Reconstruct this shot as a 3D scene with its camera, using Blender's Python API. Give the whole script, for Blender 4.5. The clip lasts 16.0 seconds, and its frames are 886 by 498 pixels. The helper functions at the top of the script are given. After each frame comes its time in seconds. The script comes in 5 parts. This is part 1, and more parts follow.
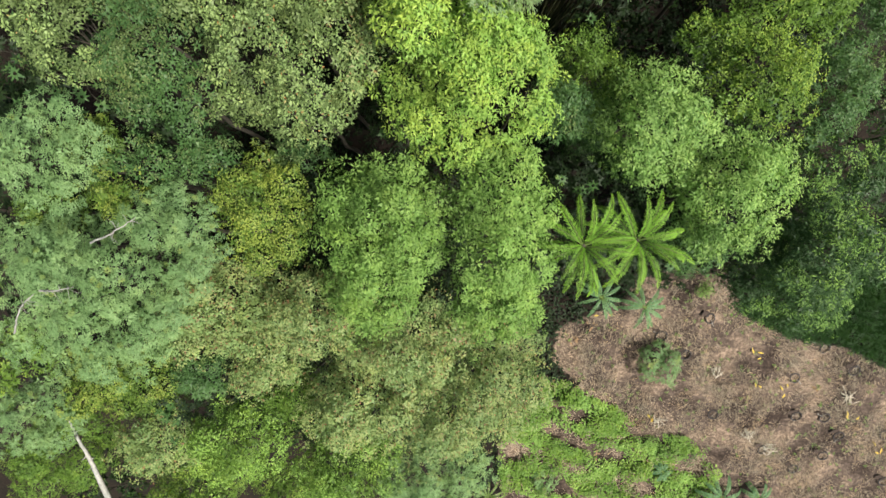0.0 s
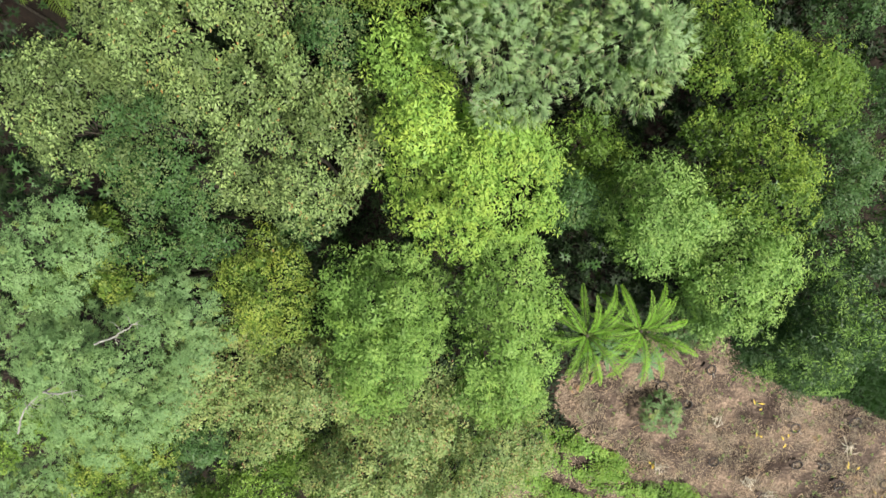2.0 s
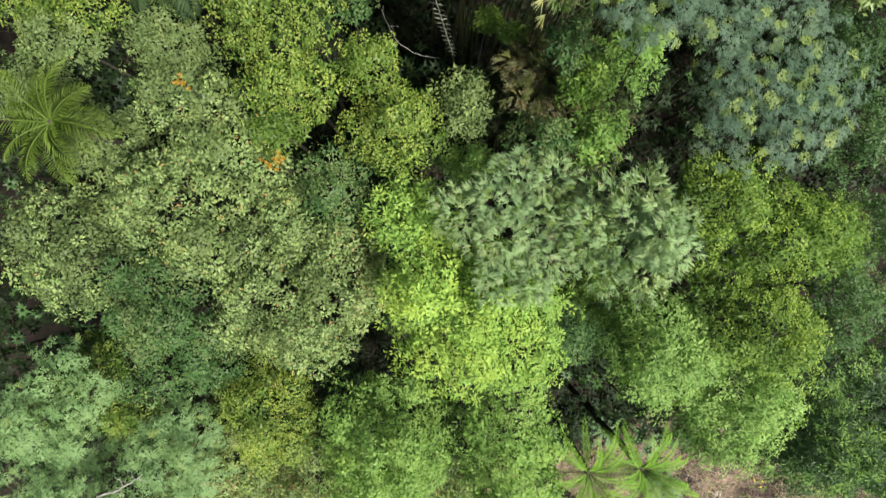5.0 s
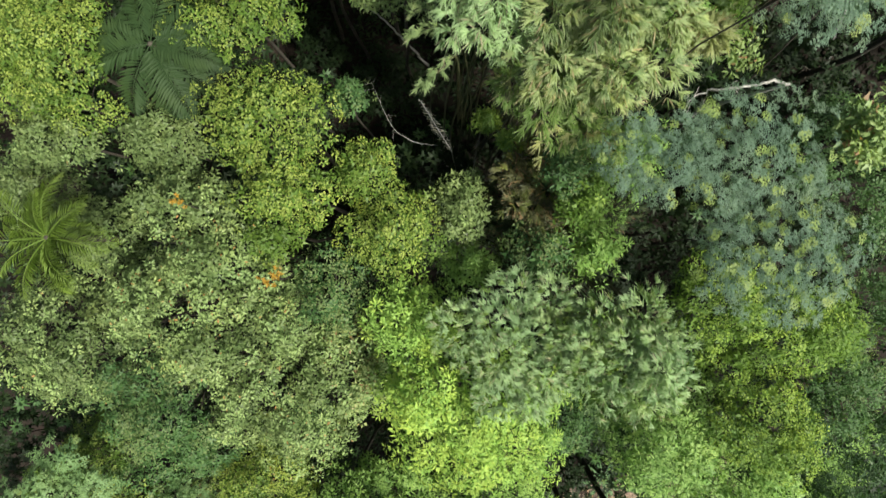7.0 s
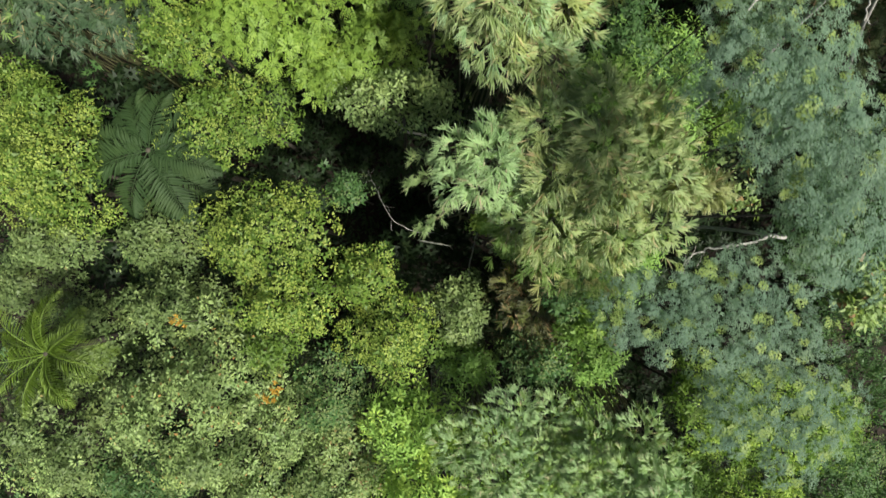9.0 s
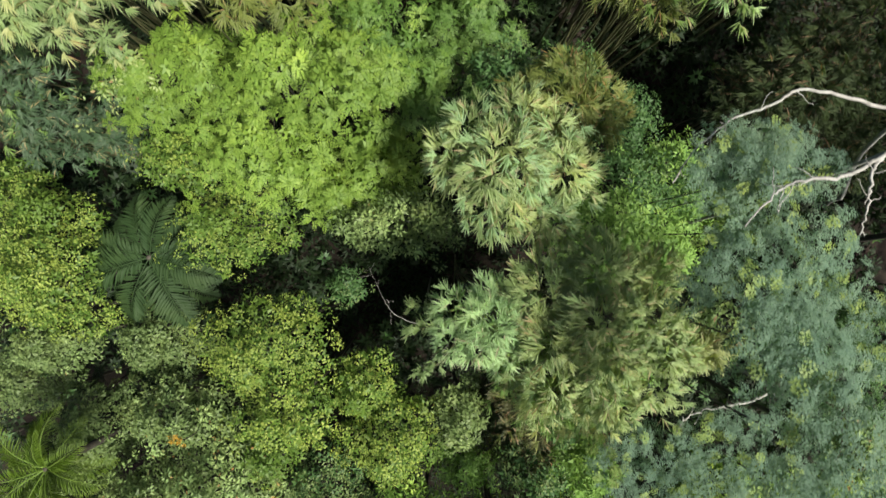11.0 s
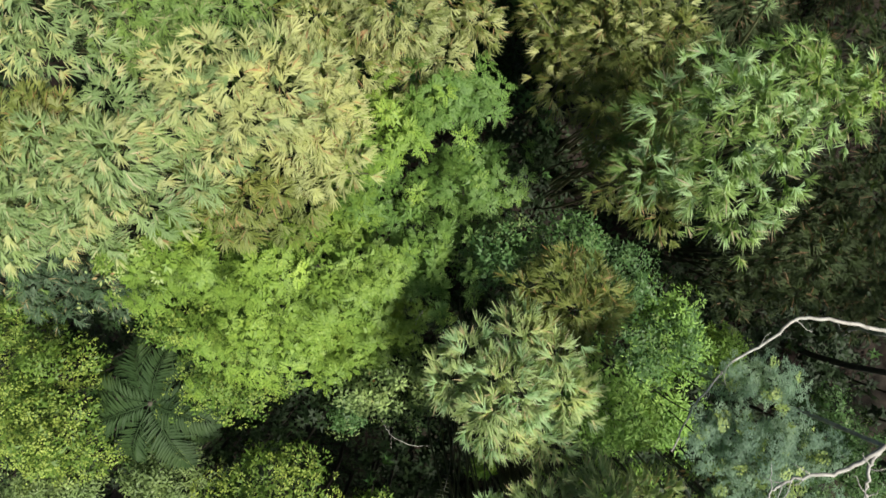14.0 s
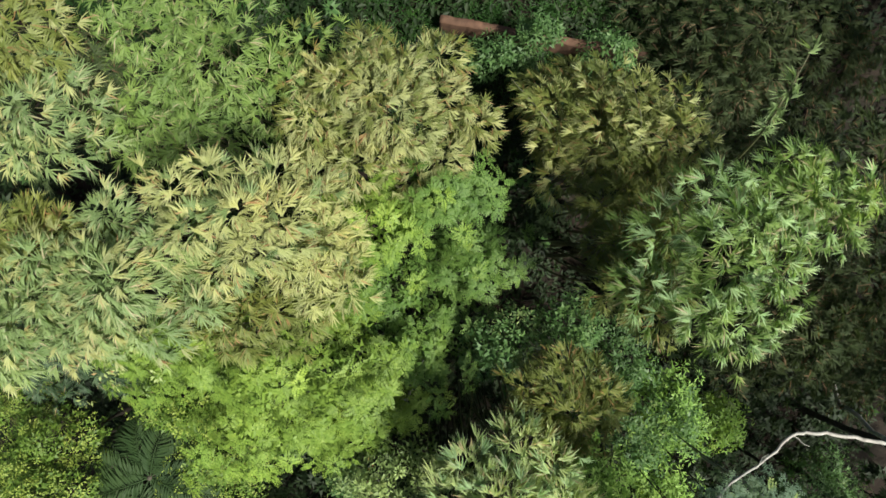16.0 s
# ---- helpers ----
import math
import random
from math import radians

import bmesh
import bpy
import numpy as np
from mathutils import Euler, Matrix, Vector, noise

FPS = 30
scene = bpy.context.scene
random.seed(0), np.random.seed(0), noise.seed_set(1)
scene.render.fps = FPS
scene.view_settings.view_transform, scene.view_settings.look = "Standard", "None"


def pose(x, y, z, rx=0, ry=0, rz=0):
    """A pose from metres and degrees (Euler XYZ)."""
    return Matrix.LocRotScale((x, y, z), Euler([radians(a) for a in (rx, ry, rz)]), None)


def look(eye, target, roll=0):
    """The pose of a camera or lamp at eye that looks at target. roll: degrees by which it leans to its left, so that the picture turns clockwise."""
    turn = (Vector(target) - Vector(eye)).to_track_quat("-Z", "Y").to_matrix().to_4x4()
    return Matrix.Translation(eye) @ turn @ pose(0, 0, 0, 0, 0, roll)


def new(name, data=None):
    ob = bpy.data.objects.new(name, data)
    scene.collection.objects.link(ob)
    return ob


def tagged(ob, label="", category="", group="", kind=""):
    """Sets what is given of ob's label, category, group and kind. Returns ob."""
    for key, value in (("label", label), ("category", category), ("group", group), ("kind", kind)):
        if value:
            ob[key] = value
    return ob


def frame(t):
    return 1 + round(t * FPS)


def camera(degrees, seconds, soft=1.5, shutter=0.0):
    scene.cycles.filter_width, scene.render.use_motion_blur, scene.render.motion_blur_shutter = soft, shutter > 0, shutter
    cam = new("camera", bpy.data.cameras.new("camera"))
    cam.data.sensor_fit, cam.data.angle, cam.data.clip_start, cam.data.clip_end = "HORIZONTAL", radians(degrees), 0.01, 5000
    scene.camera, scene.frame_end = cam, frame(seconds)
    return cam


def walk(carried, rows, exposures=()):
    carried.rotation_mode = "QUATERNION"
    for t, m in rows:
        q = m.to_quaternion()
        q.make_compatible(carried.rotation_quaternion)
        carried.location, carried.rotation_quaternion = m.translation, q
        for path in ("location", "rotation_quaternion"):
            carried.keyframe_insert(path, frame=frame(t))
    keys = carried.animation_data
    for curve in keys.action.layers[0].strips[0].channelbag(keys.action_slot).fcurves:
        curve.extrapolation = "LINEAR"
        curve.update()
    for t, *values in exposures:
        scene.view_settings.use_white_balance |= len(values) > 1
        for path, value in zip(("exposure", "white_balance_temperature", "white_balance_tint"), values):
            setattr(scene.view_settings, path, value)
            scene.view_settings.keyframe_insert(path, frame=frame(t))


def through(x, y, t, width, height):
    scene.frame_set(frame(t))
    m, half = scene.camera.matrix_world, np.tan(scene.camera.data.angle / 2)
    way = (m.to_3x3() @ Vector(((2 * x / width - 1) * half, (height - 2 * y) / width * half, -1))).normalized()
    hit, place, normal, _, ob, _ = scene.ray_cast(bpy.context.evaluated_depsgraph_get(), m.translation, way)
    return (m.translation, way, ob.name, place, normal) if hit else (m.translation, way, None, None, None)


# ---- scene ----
cam = camera(74.0, 16.0, soft=1.5, shutter=0.5)
# level flight of a drone that looks straight down: t, x, y, z, pitch, roll, yaw
PATH = [
    (0, 0.000, 0.000, 36.000, -0.19, 0.01, -0.02),
    (0.5, -0.048, 0.817, 35.919, -0.25, -0.01, 0.01),
    (1, -0.084, 1.598, 35.897, -0.23, -0.06, 0.03),
    (1.5, -0.139, 2.347, 35.924, -0.23, -0.07, 0.07),
    (2, -0.167, 3.099, 35.992, -0.21, -0.09, 0.09),
    (2.5, -0.200, 3.863, 36.059, -0.19, -0.10, 0.12),
    (3, -0.216, 4.620, 36.095, -0.19, -0.11, 0.16),
    (3.5, -0.235, 5.380, 36.109, -0.19, -0.07, 0.24),
    (4, -0.247, 6.181, 36.103, -0.17, -0.06, 0.31),
    (4.6, -0.256, 7.143, 36.054, -0.20, -0.05, 0.38),
    (5.3, -0.229, 8.287, 36.011, -0.29, -0.05, 0.34),
    (5.9, -0.203, 9.259, 35.999, -0.42, -0.05, 0.29),
    (6.5, -0.203, 10.199, 35.995, -0.59, -0.07, 0.28),
    (7, -0.211, 10.990, 35.980, -0.72, -0.09, 0.28),
    (7.5, -0.203, 11.798, 35.970, -0.82, -0.08, 0.28),
    (8, -0.220, 12.581, 35.980, -0.89, -0.16, 0.19),
    (8.5, -0.254, 13.355, 35.997, -0.98, -0.33, 0.11),
    (9, -0.285, 14.140, 36.006, -1.04, -0.44, 0.10),
    (9.6, -0.300, 15.047, 36.008, -0.99, -0.45, 0.15),
    (10.25, -0.279, 16.040, 36.006, -0.85, -0.40, 0.24),
    (10.9, -0.252, 17.042, 36.009, -0.76, -0.35, 0.35),
    (11.5, -0.254, 17.973, 36.010, -0.84, -0.36, 0.42),
    (12, -0.276, 18.768, 36.017, -1.00, -0.39, 0.45),
    (12.5, -0.302, 19.532, 36.021, -1.09, -0.44, 0.43),
    (13, -0.314, 20.252, 36.016, -1.15, -0.46, 0.43),
    (13.5, -0.314, 20.931, 36.013, -1.14, -0.44, 0.46),
    (14, -0.299, 21.577, 36.000, -1.11, -0.38, 0.46),
    (14.5, -0.291, 22.201, 35.997, -1.14, -0.35, 0.46),
    (15, -0.302, 22.807, 35.991, -1.27, -0.39, 0.46),
    (15.5, -0.306, 23.348, 35.983, -1.35, -0.43, 0.47),
    (16, -0.314, 23.835, 35.975, -1.38, -0.49, 0.43),
]
walk(cam, [(t, pose(x, y, z, p, r, w)) for t, x, y, z, p, r, w in PATH], exposures=[(0.0, 1.19), (2.5, 1.27), (5.0, 1.31), (16.0, 1.31)])

# ---- sky, sun, exposure ----
SUN_ELEVATION, SUN_AZIMUTH = 59.0, 122.0        # degrees; azimuth clockwise from +y
world = bpy.data.worlds.new("sky")
scene.world = world
world.use_nodes = True
wn = world.node_tree
sky = wn.nodes.new("ShaderNodeTexSky")
sky.sky_type, sky.sun_disc = 'NISHITA', False
sky.sun_elevation, sky.sun_rotation = radians(SUN_ELEVATION), radians(SUN_AZIMUTH)
sky.air_density, sky.dust_density, sky.ozone_density = 1.0, 3.0, 1.0
back = wn.nodes["Background"]
back.inputs["Strength"].default_value = 0.047
wn.links.new(sky.outputs[0], back.inputs["Color"])
sun_data = bpy.data.lights.new("sun", 'SUN')
sun_data.energy, sun_data.angle, sun_data.color = 5.4, radians(8.0), (1.0, 0.94, 0.87)
sun = new("sun", sun_data)
se, sa = radians(SUN_ELEVATION), radians(SUN_AZIMUTH)
sun.matrix_world = look((60 * math.sin(sa) * math.cos(se), 60 * math.cos(sa) * math.cos(se), 60 * math.sin(se) + 20), (0, 0, 20))


# ---- materials ----
def nodes_of(name, rough=0.6, specular=0.3):
    mat = bpy.data.materials.new(name)
    mat.use_nodes = True
    nt = mat.node_tree
    p = nt.nodes["Principled BSDF"]
    p.inputs["Roughness"].default_value = rough
    p.inputs["Specular IOR Level"].default_value = specular
    return mat, nt, p


def ramp(nt, factor, stops):
    r = nt.nodes.new("ShaderNodeValToRGB")
    while len(r.color_ramp.elements) < len(stops):
        r.color_ramp.elements.new(0.5)
    for e, (pos, col) in zip(r.color_ramp.elements, stops):
        e.position, e.color = pos, (*col, 1)
    nt.links.new(factor, r.inputs["Fac"])
    return r.outputs["Color"]


def mixed(nt, blend, factor, a, b):
    m = nt.nodes.new("ShaderNodeMix")
    m.data_type, m.blend_type = 'RGBA', blend
    for socket, value in ((m.inputs["Factor"], factor), (m.inputs["A"], a), (m.inputs["B"], b)):
        if hasattr(value, "is_linked"):
            nt.links.new(value, socket)
        elif isinstance(value, tuple):
            socket.default_value = (*value, 1)
        else:
            socket.default_value = value
    return m.outputs["Result"]


def noise_of(nt, scale, detail=3.0, rough=0.55):
    tc = nt.nodes.new("ShaderNodeTexCoord")
    n = nt.nodes.new("ShaderNodeTexNoise")
    n.inputs["Scale"].default_value, n.inputs["Detail"].default_value, n.inputs["Roughness"].default_value = scale, detail, rough
    nt.links.new(tc.outputs["Object"], n.inputs["Vector"])
    return n.outputs["Fac"]


def leaf_material(name, dark, mid, light, odd=None, odd_share=0.03, rough=0.55, through=0.38, specular=0.25):
    """Leaves: each its own tone, patches of older and younger growth, light passing through the blade."""
    mat, nt, p = nodes_of(name, rough, specular)
    dark, light = (tuple(0.4 * a + 0.6 * b for a, b in zip(c, mid)) for c in (dark, light))
    geo = nt.nodes.new("ShaderNodeNewGeometry")
    each = geo.outputs["Random Per Island"]
    stops = [(0.0, dark), (0.5, mid), (0.97 - odd_share, light)]
    if odd:
        stops.append((1.0 - odd_share, odd))
    col = ramp(nt, each, stops)
    patch = ramp(nt, noise_of(nt, 0.9), [(0.3, (0.72, 0.8, 0.8)), (0.55, (1.0, 1.0, 1.0)), (0.75, (1.22, 1.12, 0.98))])
    col = mixed(nt, 'MULTIPLY', 1.0, col, patch)
    info = nt.nodes.new("ShaderNodeObjectInfo")
    whole = ramp(nt, info.outputs["Random"], [(0.0, (0.9, 0.9, 0.9)), (1.0, (1.1, 1.08, 1.05))])
    col = mixed(nt, 'MULTIPLY', 1.0, col, whole)
    nt.links.new(col, p.inputs["Base Color"])
    t = nt.nodes.new("ShaderNodeBsdfTranslucent")
    nt.links.new(mixed(nt, 'MULTIPLY', 1.0, col, (1.15, 1.2, 0.6)), t.inputs["Color"])
    mix = nt.nodes.new("ShaderNodeMixShader")
    mix.inputs[0].default_value = through
    nt.links.new(p.outputs[0], mix.inputs[1])
    nt.links.new(t.outputs[0], mix.inputs[2])
    nt.links.new(mix.outputs[0], nt.nodes["Material Output"].inputs["Surface"])
    return mat


def bark_material(name, dark, light, scale=9.0, rough=0.85, bump=0.4):
    mat, nt, p = nodes_of(name, rough, 0.2)
    f = noise_of(nt, scale, 6.0, 0.65)
    col = ramp(nt, f, [(0.3, dark), (0.7, light)])
    col = mixed(nt, 'MULTIPLY', 1.0, col, ramp(nt, noise_of(nt, 1.3), [(0.3, (0.7, 0.75, 0.7)), (0.7, (1.1, 1.05, 1.0))]))
    nt.links.new(col, p.inputs["Base Color"])
    b = nt.nodes.new("ShaderNodeBump")
    b.inputs["Strength"].default_value, b.inputs["Distance"].default_value = bump, 0.02
    nt.links.new(f, b.inputs["Height"])
    nt.links.new(b.outputs[0], p.inputs["Normal"])
    return mat


LEAF = {
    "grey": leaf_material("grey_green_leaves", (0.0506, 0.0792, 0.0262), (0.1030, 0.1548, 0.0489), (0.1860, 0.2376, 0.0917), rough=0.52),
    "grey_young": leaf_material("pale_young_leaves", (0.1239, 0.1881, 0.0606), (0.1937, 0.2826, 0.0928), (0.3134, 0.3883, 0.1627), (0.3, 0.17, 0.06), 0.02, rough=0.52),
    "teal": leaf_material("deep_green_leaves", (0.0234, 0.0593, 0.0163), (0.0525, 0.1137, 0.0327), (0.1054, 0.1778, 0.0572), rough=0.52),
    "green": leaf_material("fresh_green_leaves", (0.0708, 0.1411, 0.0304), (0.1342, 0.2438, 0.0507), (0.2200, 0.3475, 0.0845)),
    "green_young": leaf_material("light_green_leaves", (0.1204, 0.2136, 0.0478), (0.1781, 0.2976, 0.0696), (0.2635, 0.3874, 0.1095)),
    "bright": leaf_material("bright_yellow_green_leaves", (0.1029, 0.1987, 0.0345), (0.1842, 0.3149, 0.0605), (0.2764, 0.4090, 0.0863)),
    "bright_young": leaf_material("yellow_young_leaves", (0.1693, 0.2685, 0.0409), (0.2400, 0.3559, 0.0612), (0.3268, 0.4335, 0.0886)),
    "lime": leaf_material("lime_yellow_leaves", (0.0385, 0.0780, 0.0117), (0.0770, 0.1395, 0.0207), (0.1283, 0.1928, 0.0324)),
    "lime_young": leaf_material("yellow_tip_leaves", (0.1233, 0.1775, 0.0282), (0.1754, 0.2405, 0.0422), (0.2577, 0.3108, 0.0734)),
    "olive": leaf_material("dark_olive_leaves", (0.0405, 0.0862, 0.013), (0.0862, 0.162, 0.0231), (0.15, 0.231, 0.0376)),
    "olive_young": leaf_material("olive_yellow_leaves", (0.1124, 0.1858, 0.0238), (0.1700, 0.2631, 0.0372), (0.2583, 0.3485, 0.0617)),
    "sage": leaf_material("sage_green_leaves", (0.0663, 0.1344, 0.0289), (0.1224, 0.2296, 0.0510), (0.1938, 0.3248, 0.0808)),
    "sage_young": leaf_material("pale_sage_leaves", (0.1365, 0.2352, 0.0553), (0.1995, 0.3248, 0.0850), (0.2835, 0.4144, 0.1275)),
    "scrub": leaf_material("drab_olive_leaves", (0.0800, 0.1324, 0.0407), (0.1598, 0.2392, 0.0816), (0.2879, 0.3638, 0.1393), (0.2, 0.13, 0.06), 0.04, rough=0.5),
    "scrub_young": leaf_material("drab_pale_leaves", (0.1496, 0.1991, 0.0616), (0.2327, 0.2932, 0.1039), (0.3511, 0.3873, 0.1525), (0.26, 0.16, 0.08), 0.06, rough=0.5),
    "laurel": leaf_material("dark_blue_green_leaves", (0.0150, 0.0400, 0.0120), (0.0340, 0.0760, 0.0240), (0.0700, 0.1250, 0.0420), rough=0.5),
    "blue": leaf_material("blue_green_leaflets", (0.0921, 0.1558, 0.1112), (0.1530, 0.2388, 0.1671), (0.2268, 0.3192, 0.2348), rough=0.7, through=0.66, specular=0.2),
    "blue_young": leaf_material("yellow_green_leaflets", (0.1040, 0.1600, 0.0480), (0.1520, 0.2160, 0.0600), (0.2000, 0.2640, 0.0720), rough=0.55),
    "feather": leaf_material("soft_green_leaflets", (0.0760, 0.1474, 0.0490), (0.1328, 0.2266, 0.0839), (0.2020, 0.3058, 0.1258), rough=0.6, specular=0.25),
    "pinnate": leaf_material("grass_green_leaflets", (0.0642, 0.1245, 0.0166), (0.1231, 0.2045, 0.0295), (0.2033, 0.2857, 0.0506)),
    "pinnate_deep": leaf_material("deep_grass_green_leaflets", (0.0403, 0.0906, 0.0154), (0.0773, 0.1488, 0.0274), (0.1277, 0.2079, 0.0470)),
    "bamboo": leaf_material("grey_green_bamboo_leaves", (0.1041, 0.1773, 0.0411), (0.1392, 0.2265, 0.0552), (0.2041, 0.2956, 0.0888), (0.3, 0.28, 0.16), 0.05, rough=0.5, through=0.5, specular=0.3),
    "bamboo_pale": leaf_material("pale_bamboo_leaves", (0.1436, 0.2103, 0.0783), (0.1788, 0.2586, 0.1005), (0.2394, 0.3170, 0.1377), (0.36, 0.33, 0.2), 0.03, rough=0.5, through=0.5, specular=0.3),
    "bamboo_silver": leaf_material("silver_green_bamboo_leaves", (0.1996, 0.3072, 0.1346), (0.2642, 0.3870, 0.1830), (0.3524, 0.4730, 0.2476), (0.36, 0.33, 0.22), 0.03, rough=0.5, through=0.5, specular=0.3),
    "bamboo_cream": leaf_material("cream_green_bamboo_leaves", (0.2050, 0.2700, 0.1050), (0.2650, 0.3400, 0.1400), (0.3500, 0.4150, 0.1950), (0.36, 0.3, 0.17), 0.06, rough=0.5, through=0.5, specular=0.3),
    "bleached": leaf_material("bleached_dead_leaflets", (0.3, 0.31, 0.25), (0.4, 0.41, 0.34), (0.5, 0.5, 0.43), rough=0.7, through=0.3),
    # teal fan leaves with the shadow they stand in put into the colour
    "bamboo_shade": leaf_material("shaded_teal_fan_leaves", (0.0292, 0.0567, 0.0259), (0.0454, 0.0832, 0.0380), (0.0713, 0.1134, 0.0547), (0.2, 0.17, 0.08), 0.05, rough=0.5),
    "bamboo_gold": leaf_material("straw_yellow_bamboo_leaves", (0.2570, 0.2818, 0.1124), (0.3235, 0.3556, 0.1466), (0.4024, 0.4214, 0.1952), (0.3, 0.19, 0.09), 0.03, rough=0.5, through=0.5, specular=0.3),
    "bamboo_olive": leaf_material("olive_bamboo_leaves", (0.1112, 0.1437, 0.0329), (0.1487, 0.1851, 0.0447), (0.2138, 0.2392, 0.0718), (0.26, 0.17, 0.07), 0.05, rough=0.5, through=0.5, specular=0.3),
    # dark brownish leaves, dimmed further so the colour carries the gaps' shade
    "bamboo_dark_shaded": leaf_material("shade_dimmed_bamboo_leaves", (0.0240, 0.0397, 0.0134), (0.0336, 0.0521, 0.0179), (0.0576, 0.0769, 0.0302), (0.12, 0.08, 0.045), 0.06, rough=0.6, specular=0.15),
    "bamboo_brown": leaf_material("brownish_bamboo_leaves", (0.0638, 0.0723, 0.0266), (0.0863, 0.0952, 0.0350), (0.1200, 0.1275, 0.0525), (0.24, 0.15, 0.07), 0.1, rough=0.45),
    "palm": leaf_material("palm_leaflets", (0.0782, 0.1863, 0.0166), (0.1368, 0.2829, 0.0276), (0.2047, 0.3622, 0.0483)),
    "palm_olive": leaf_material("yellowish_palm_leaflets", (0.0510, 0.0978, 0.0136), (0.0978, 0.1615, 0.0221), (0.1530, 0.2210, 0.0357)),
    "fern": leaf_material("tree_fern_leaflets", (0.0151, 0.0341, 0.0096), (0.0249, 0.0512, 0.0155), (0.0367, 0.0682, 0.0213), rough=0.65, specular=0.2),
    "banana": leaf_material("banana_leaf_blades", (0.05, 0.12, 0.05), (0.09, 0.18, 0.08), (0.15, 0.25, 0.12), rough=0.4),
    "vine": leaf_material("vivid_vine_leaves", (0.0586, 0.1285, 0.0161), (0.1171, 0.2224, 0.0269), (0.2110, 0.3080, 0.0537)),
    "grass": leaf_material("grass_blades", (0.0104, 0.0370, 0.0071), (0.0208, 0.0591, 0.0119), (0.0347, 0.0812, 0.0190), rough=0.55),
    # near-black leaf colour: shade below the canopy is put into it
    "under": leaf_material("shade_darkened_undergrowth", (0.0057, 0.0147, 0.0041), (0.0114, 0.0252, 0.0073), (0.0245, 0.0412, 0.0122), rough=0.6, specular=0.2),
    "straw": leaf_material("dry_straw", (0.1610, 0.1229, 0.0876), (0.2783, 0.2249, 0.1651), (0.4393, 0.3673, 0.2752), (0.42, 0.33, 0.2), 0.05, rough=0.8, through=0.15, specular=0.15),
    "orange": leaf_material("orange_flowers", (0.2520, 0.1148, 0.0144), (0.3570, 0.2025, 0.0240), (0.4200, 0.3240, 0.0480), rough=0.5),
    "yellowed": leaf_material("yellowed_leaves", (0.4, 0.288, 0.024), (0.48, 0.352, 0.04), (0.52, 0.416, 0.096), rough=0.5),
    "withered": leaf_material("withered_leaves", (0.112, 0.06, 0.028), (0.182, 0.112, 0.056), (0.252, 0.18, 0.096), rough=0.7, through=0.15),
}
BARK = bark_material("grey_brown_bark", (0.016, 0.015, 0.011), (0.06, 0.054, 0.042))
PALE_BARK = bark_material("pale_weathered_bark", (0.126, 0.124, 0.112), (0.3, 0.3, 0.282), 6.0)
TWIG_BARK = bark_material("bleached_dry_twigs", (0.3, 0.27, 0.21), (0.52, 0.48, 0.4), 12.0)
CULM = bark_material("bamboo_culm_skin", (0.03, 0.038, 0.015), (0.085, 0.085, 0.042), 4.0, 0.5, 0.1)
RACHIS = bark_material("green_leaf_stalk", (0.06, 0.1, 0.02), (0.12, 0.17, 0.04), 12.0, 0.6, 0.1)


# ---- lie of the land ----
def ground_z(x, y):
    """A hillside that climbs towards +y and, in the clearing, towards +x."""
    x, y = np.asarray(x, float), np.asarray(y, float)
    side = np.where(x > 0, 0.26 * np.minimum(x, 40) - 0.0025 * np.minimum(x, 40) ** 2, 0.12 * np.maximum(x, -60))
    up = np.where(y < 0, 0.44 * np.maximum(y, -70), 0.65 * np.minimum(y, 34) + 0.1 * np.maximum(y - 34, 0))
    fade = np.clip(1 - (y - 4) / 22, 0, 1)
    lumps = 0.25 * np.sin(0.9 * x + 0.5 * y) * np.sin(0.6 * y - 0.3 * x) + 0.04 * np.sin(2.1 * x - 1.3 * y + 2.5 * np.sin(0.7 * y + 0.4 * x))
    return -1.3 + side * fade + up + lumps


# ---- mesh helpers ----
def mesh_of(name, verts, tris, material, smooth=False):
    me = bpy.data.meshes.new(name)
    verts, tris = np.asarray(verts, np.float32), np.asarray(tris, np.int32)
    me.vertices.add(len(verts))
    me.vertices.foreach_set("co", verts.ravel())
    me.loops.add(tris.size)
    me.loops.foreach_set("vertex_index", tris.ravel())
    me.polygons.add(len(tris))
    me.polygons.foreach_set("loop_start", np.arange(0, tris.size, 3, dtype=np.int32))
    if smooth:
        me.polygons.foreach_set("use_smooth", np.ones(len(tris), bool))
    me.update(calc_edges=True)
    me.materials.append(material)
    return me


def part_of(name, me, parent, label=""):
    ob = new(name, me)
    ob.parent = parent
    return tagged(ob, label) if label else ob


def thing(name, x, y, z, label, category, group=""):
    ob = new(name)
    ob.empty_display_size = 0.3
    ob.location = (x, y, z)
    return tagged(ob, label, category, group)


def unit(v):
    return v / np.maximum(np.linalg.norm(v, axis=-1, keepdims=True), 1e-9)


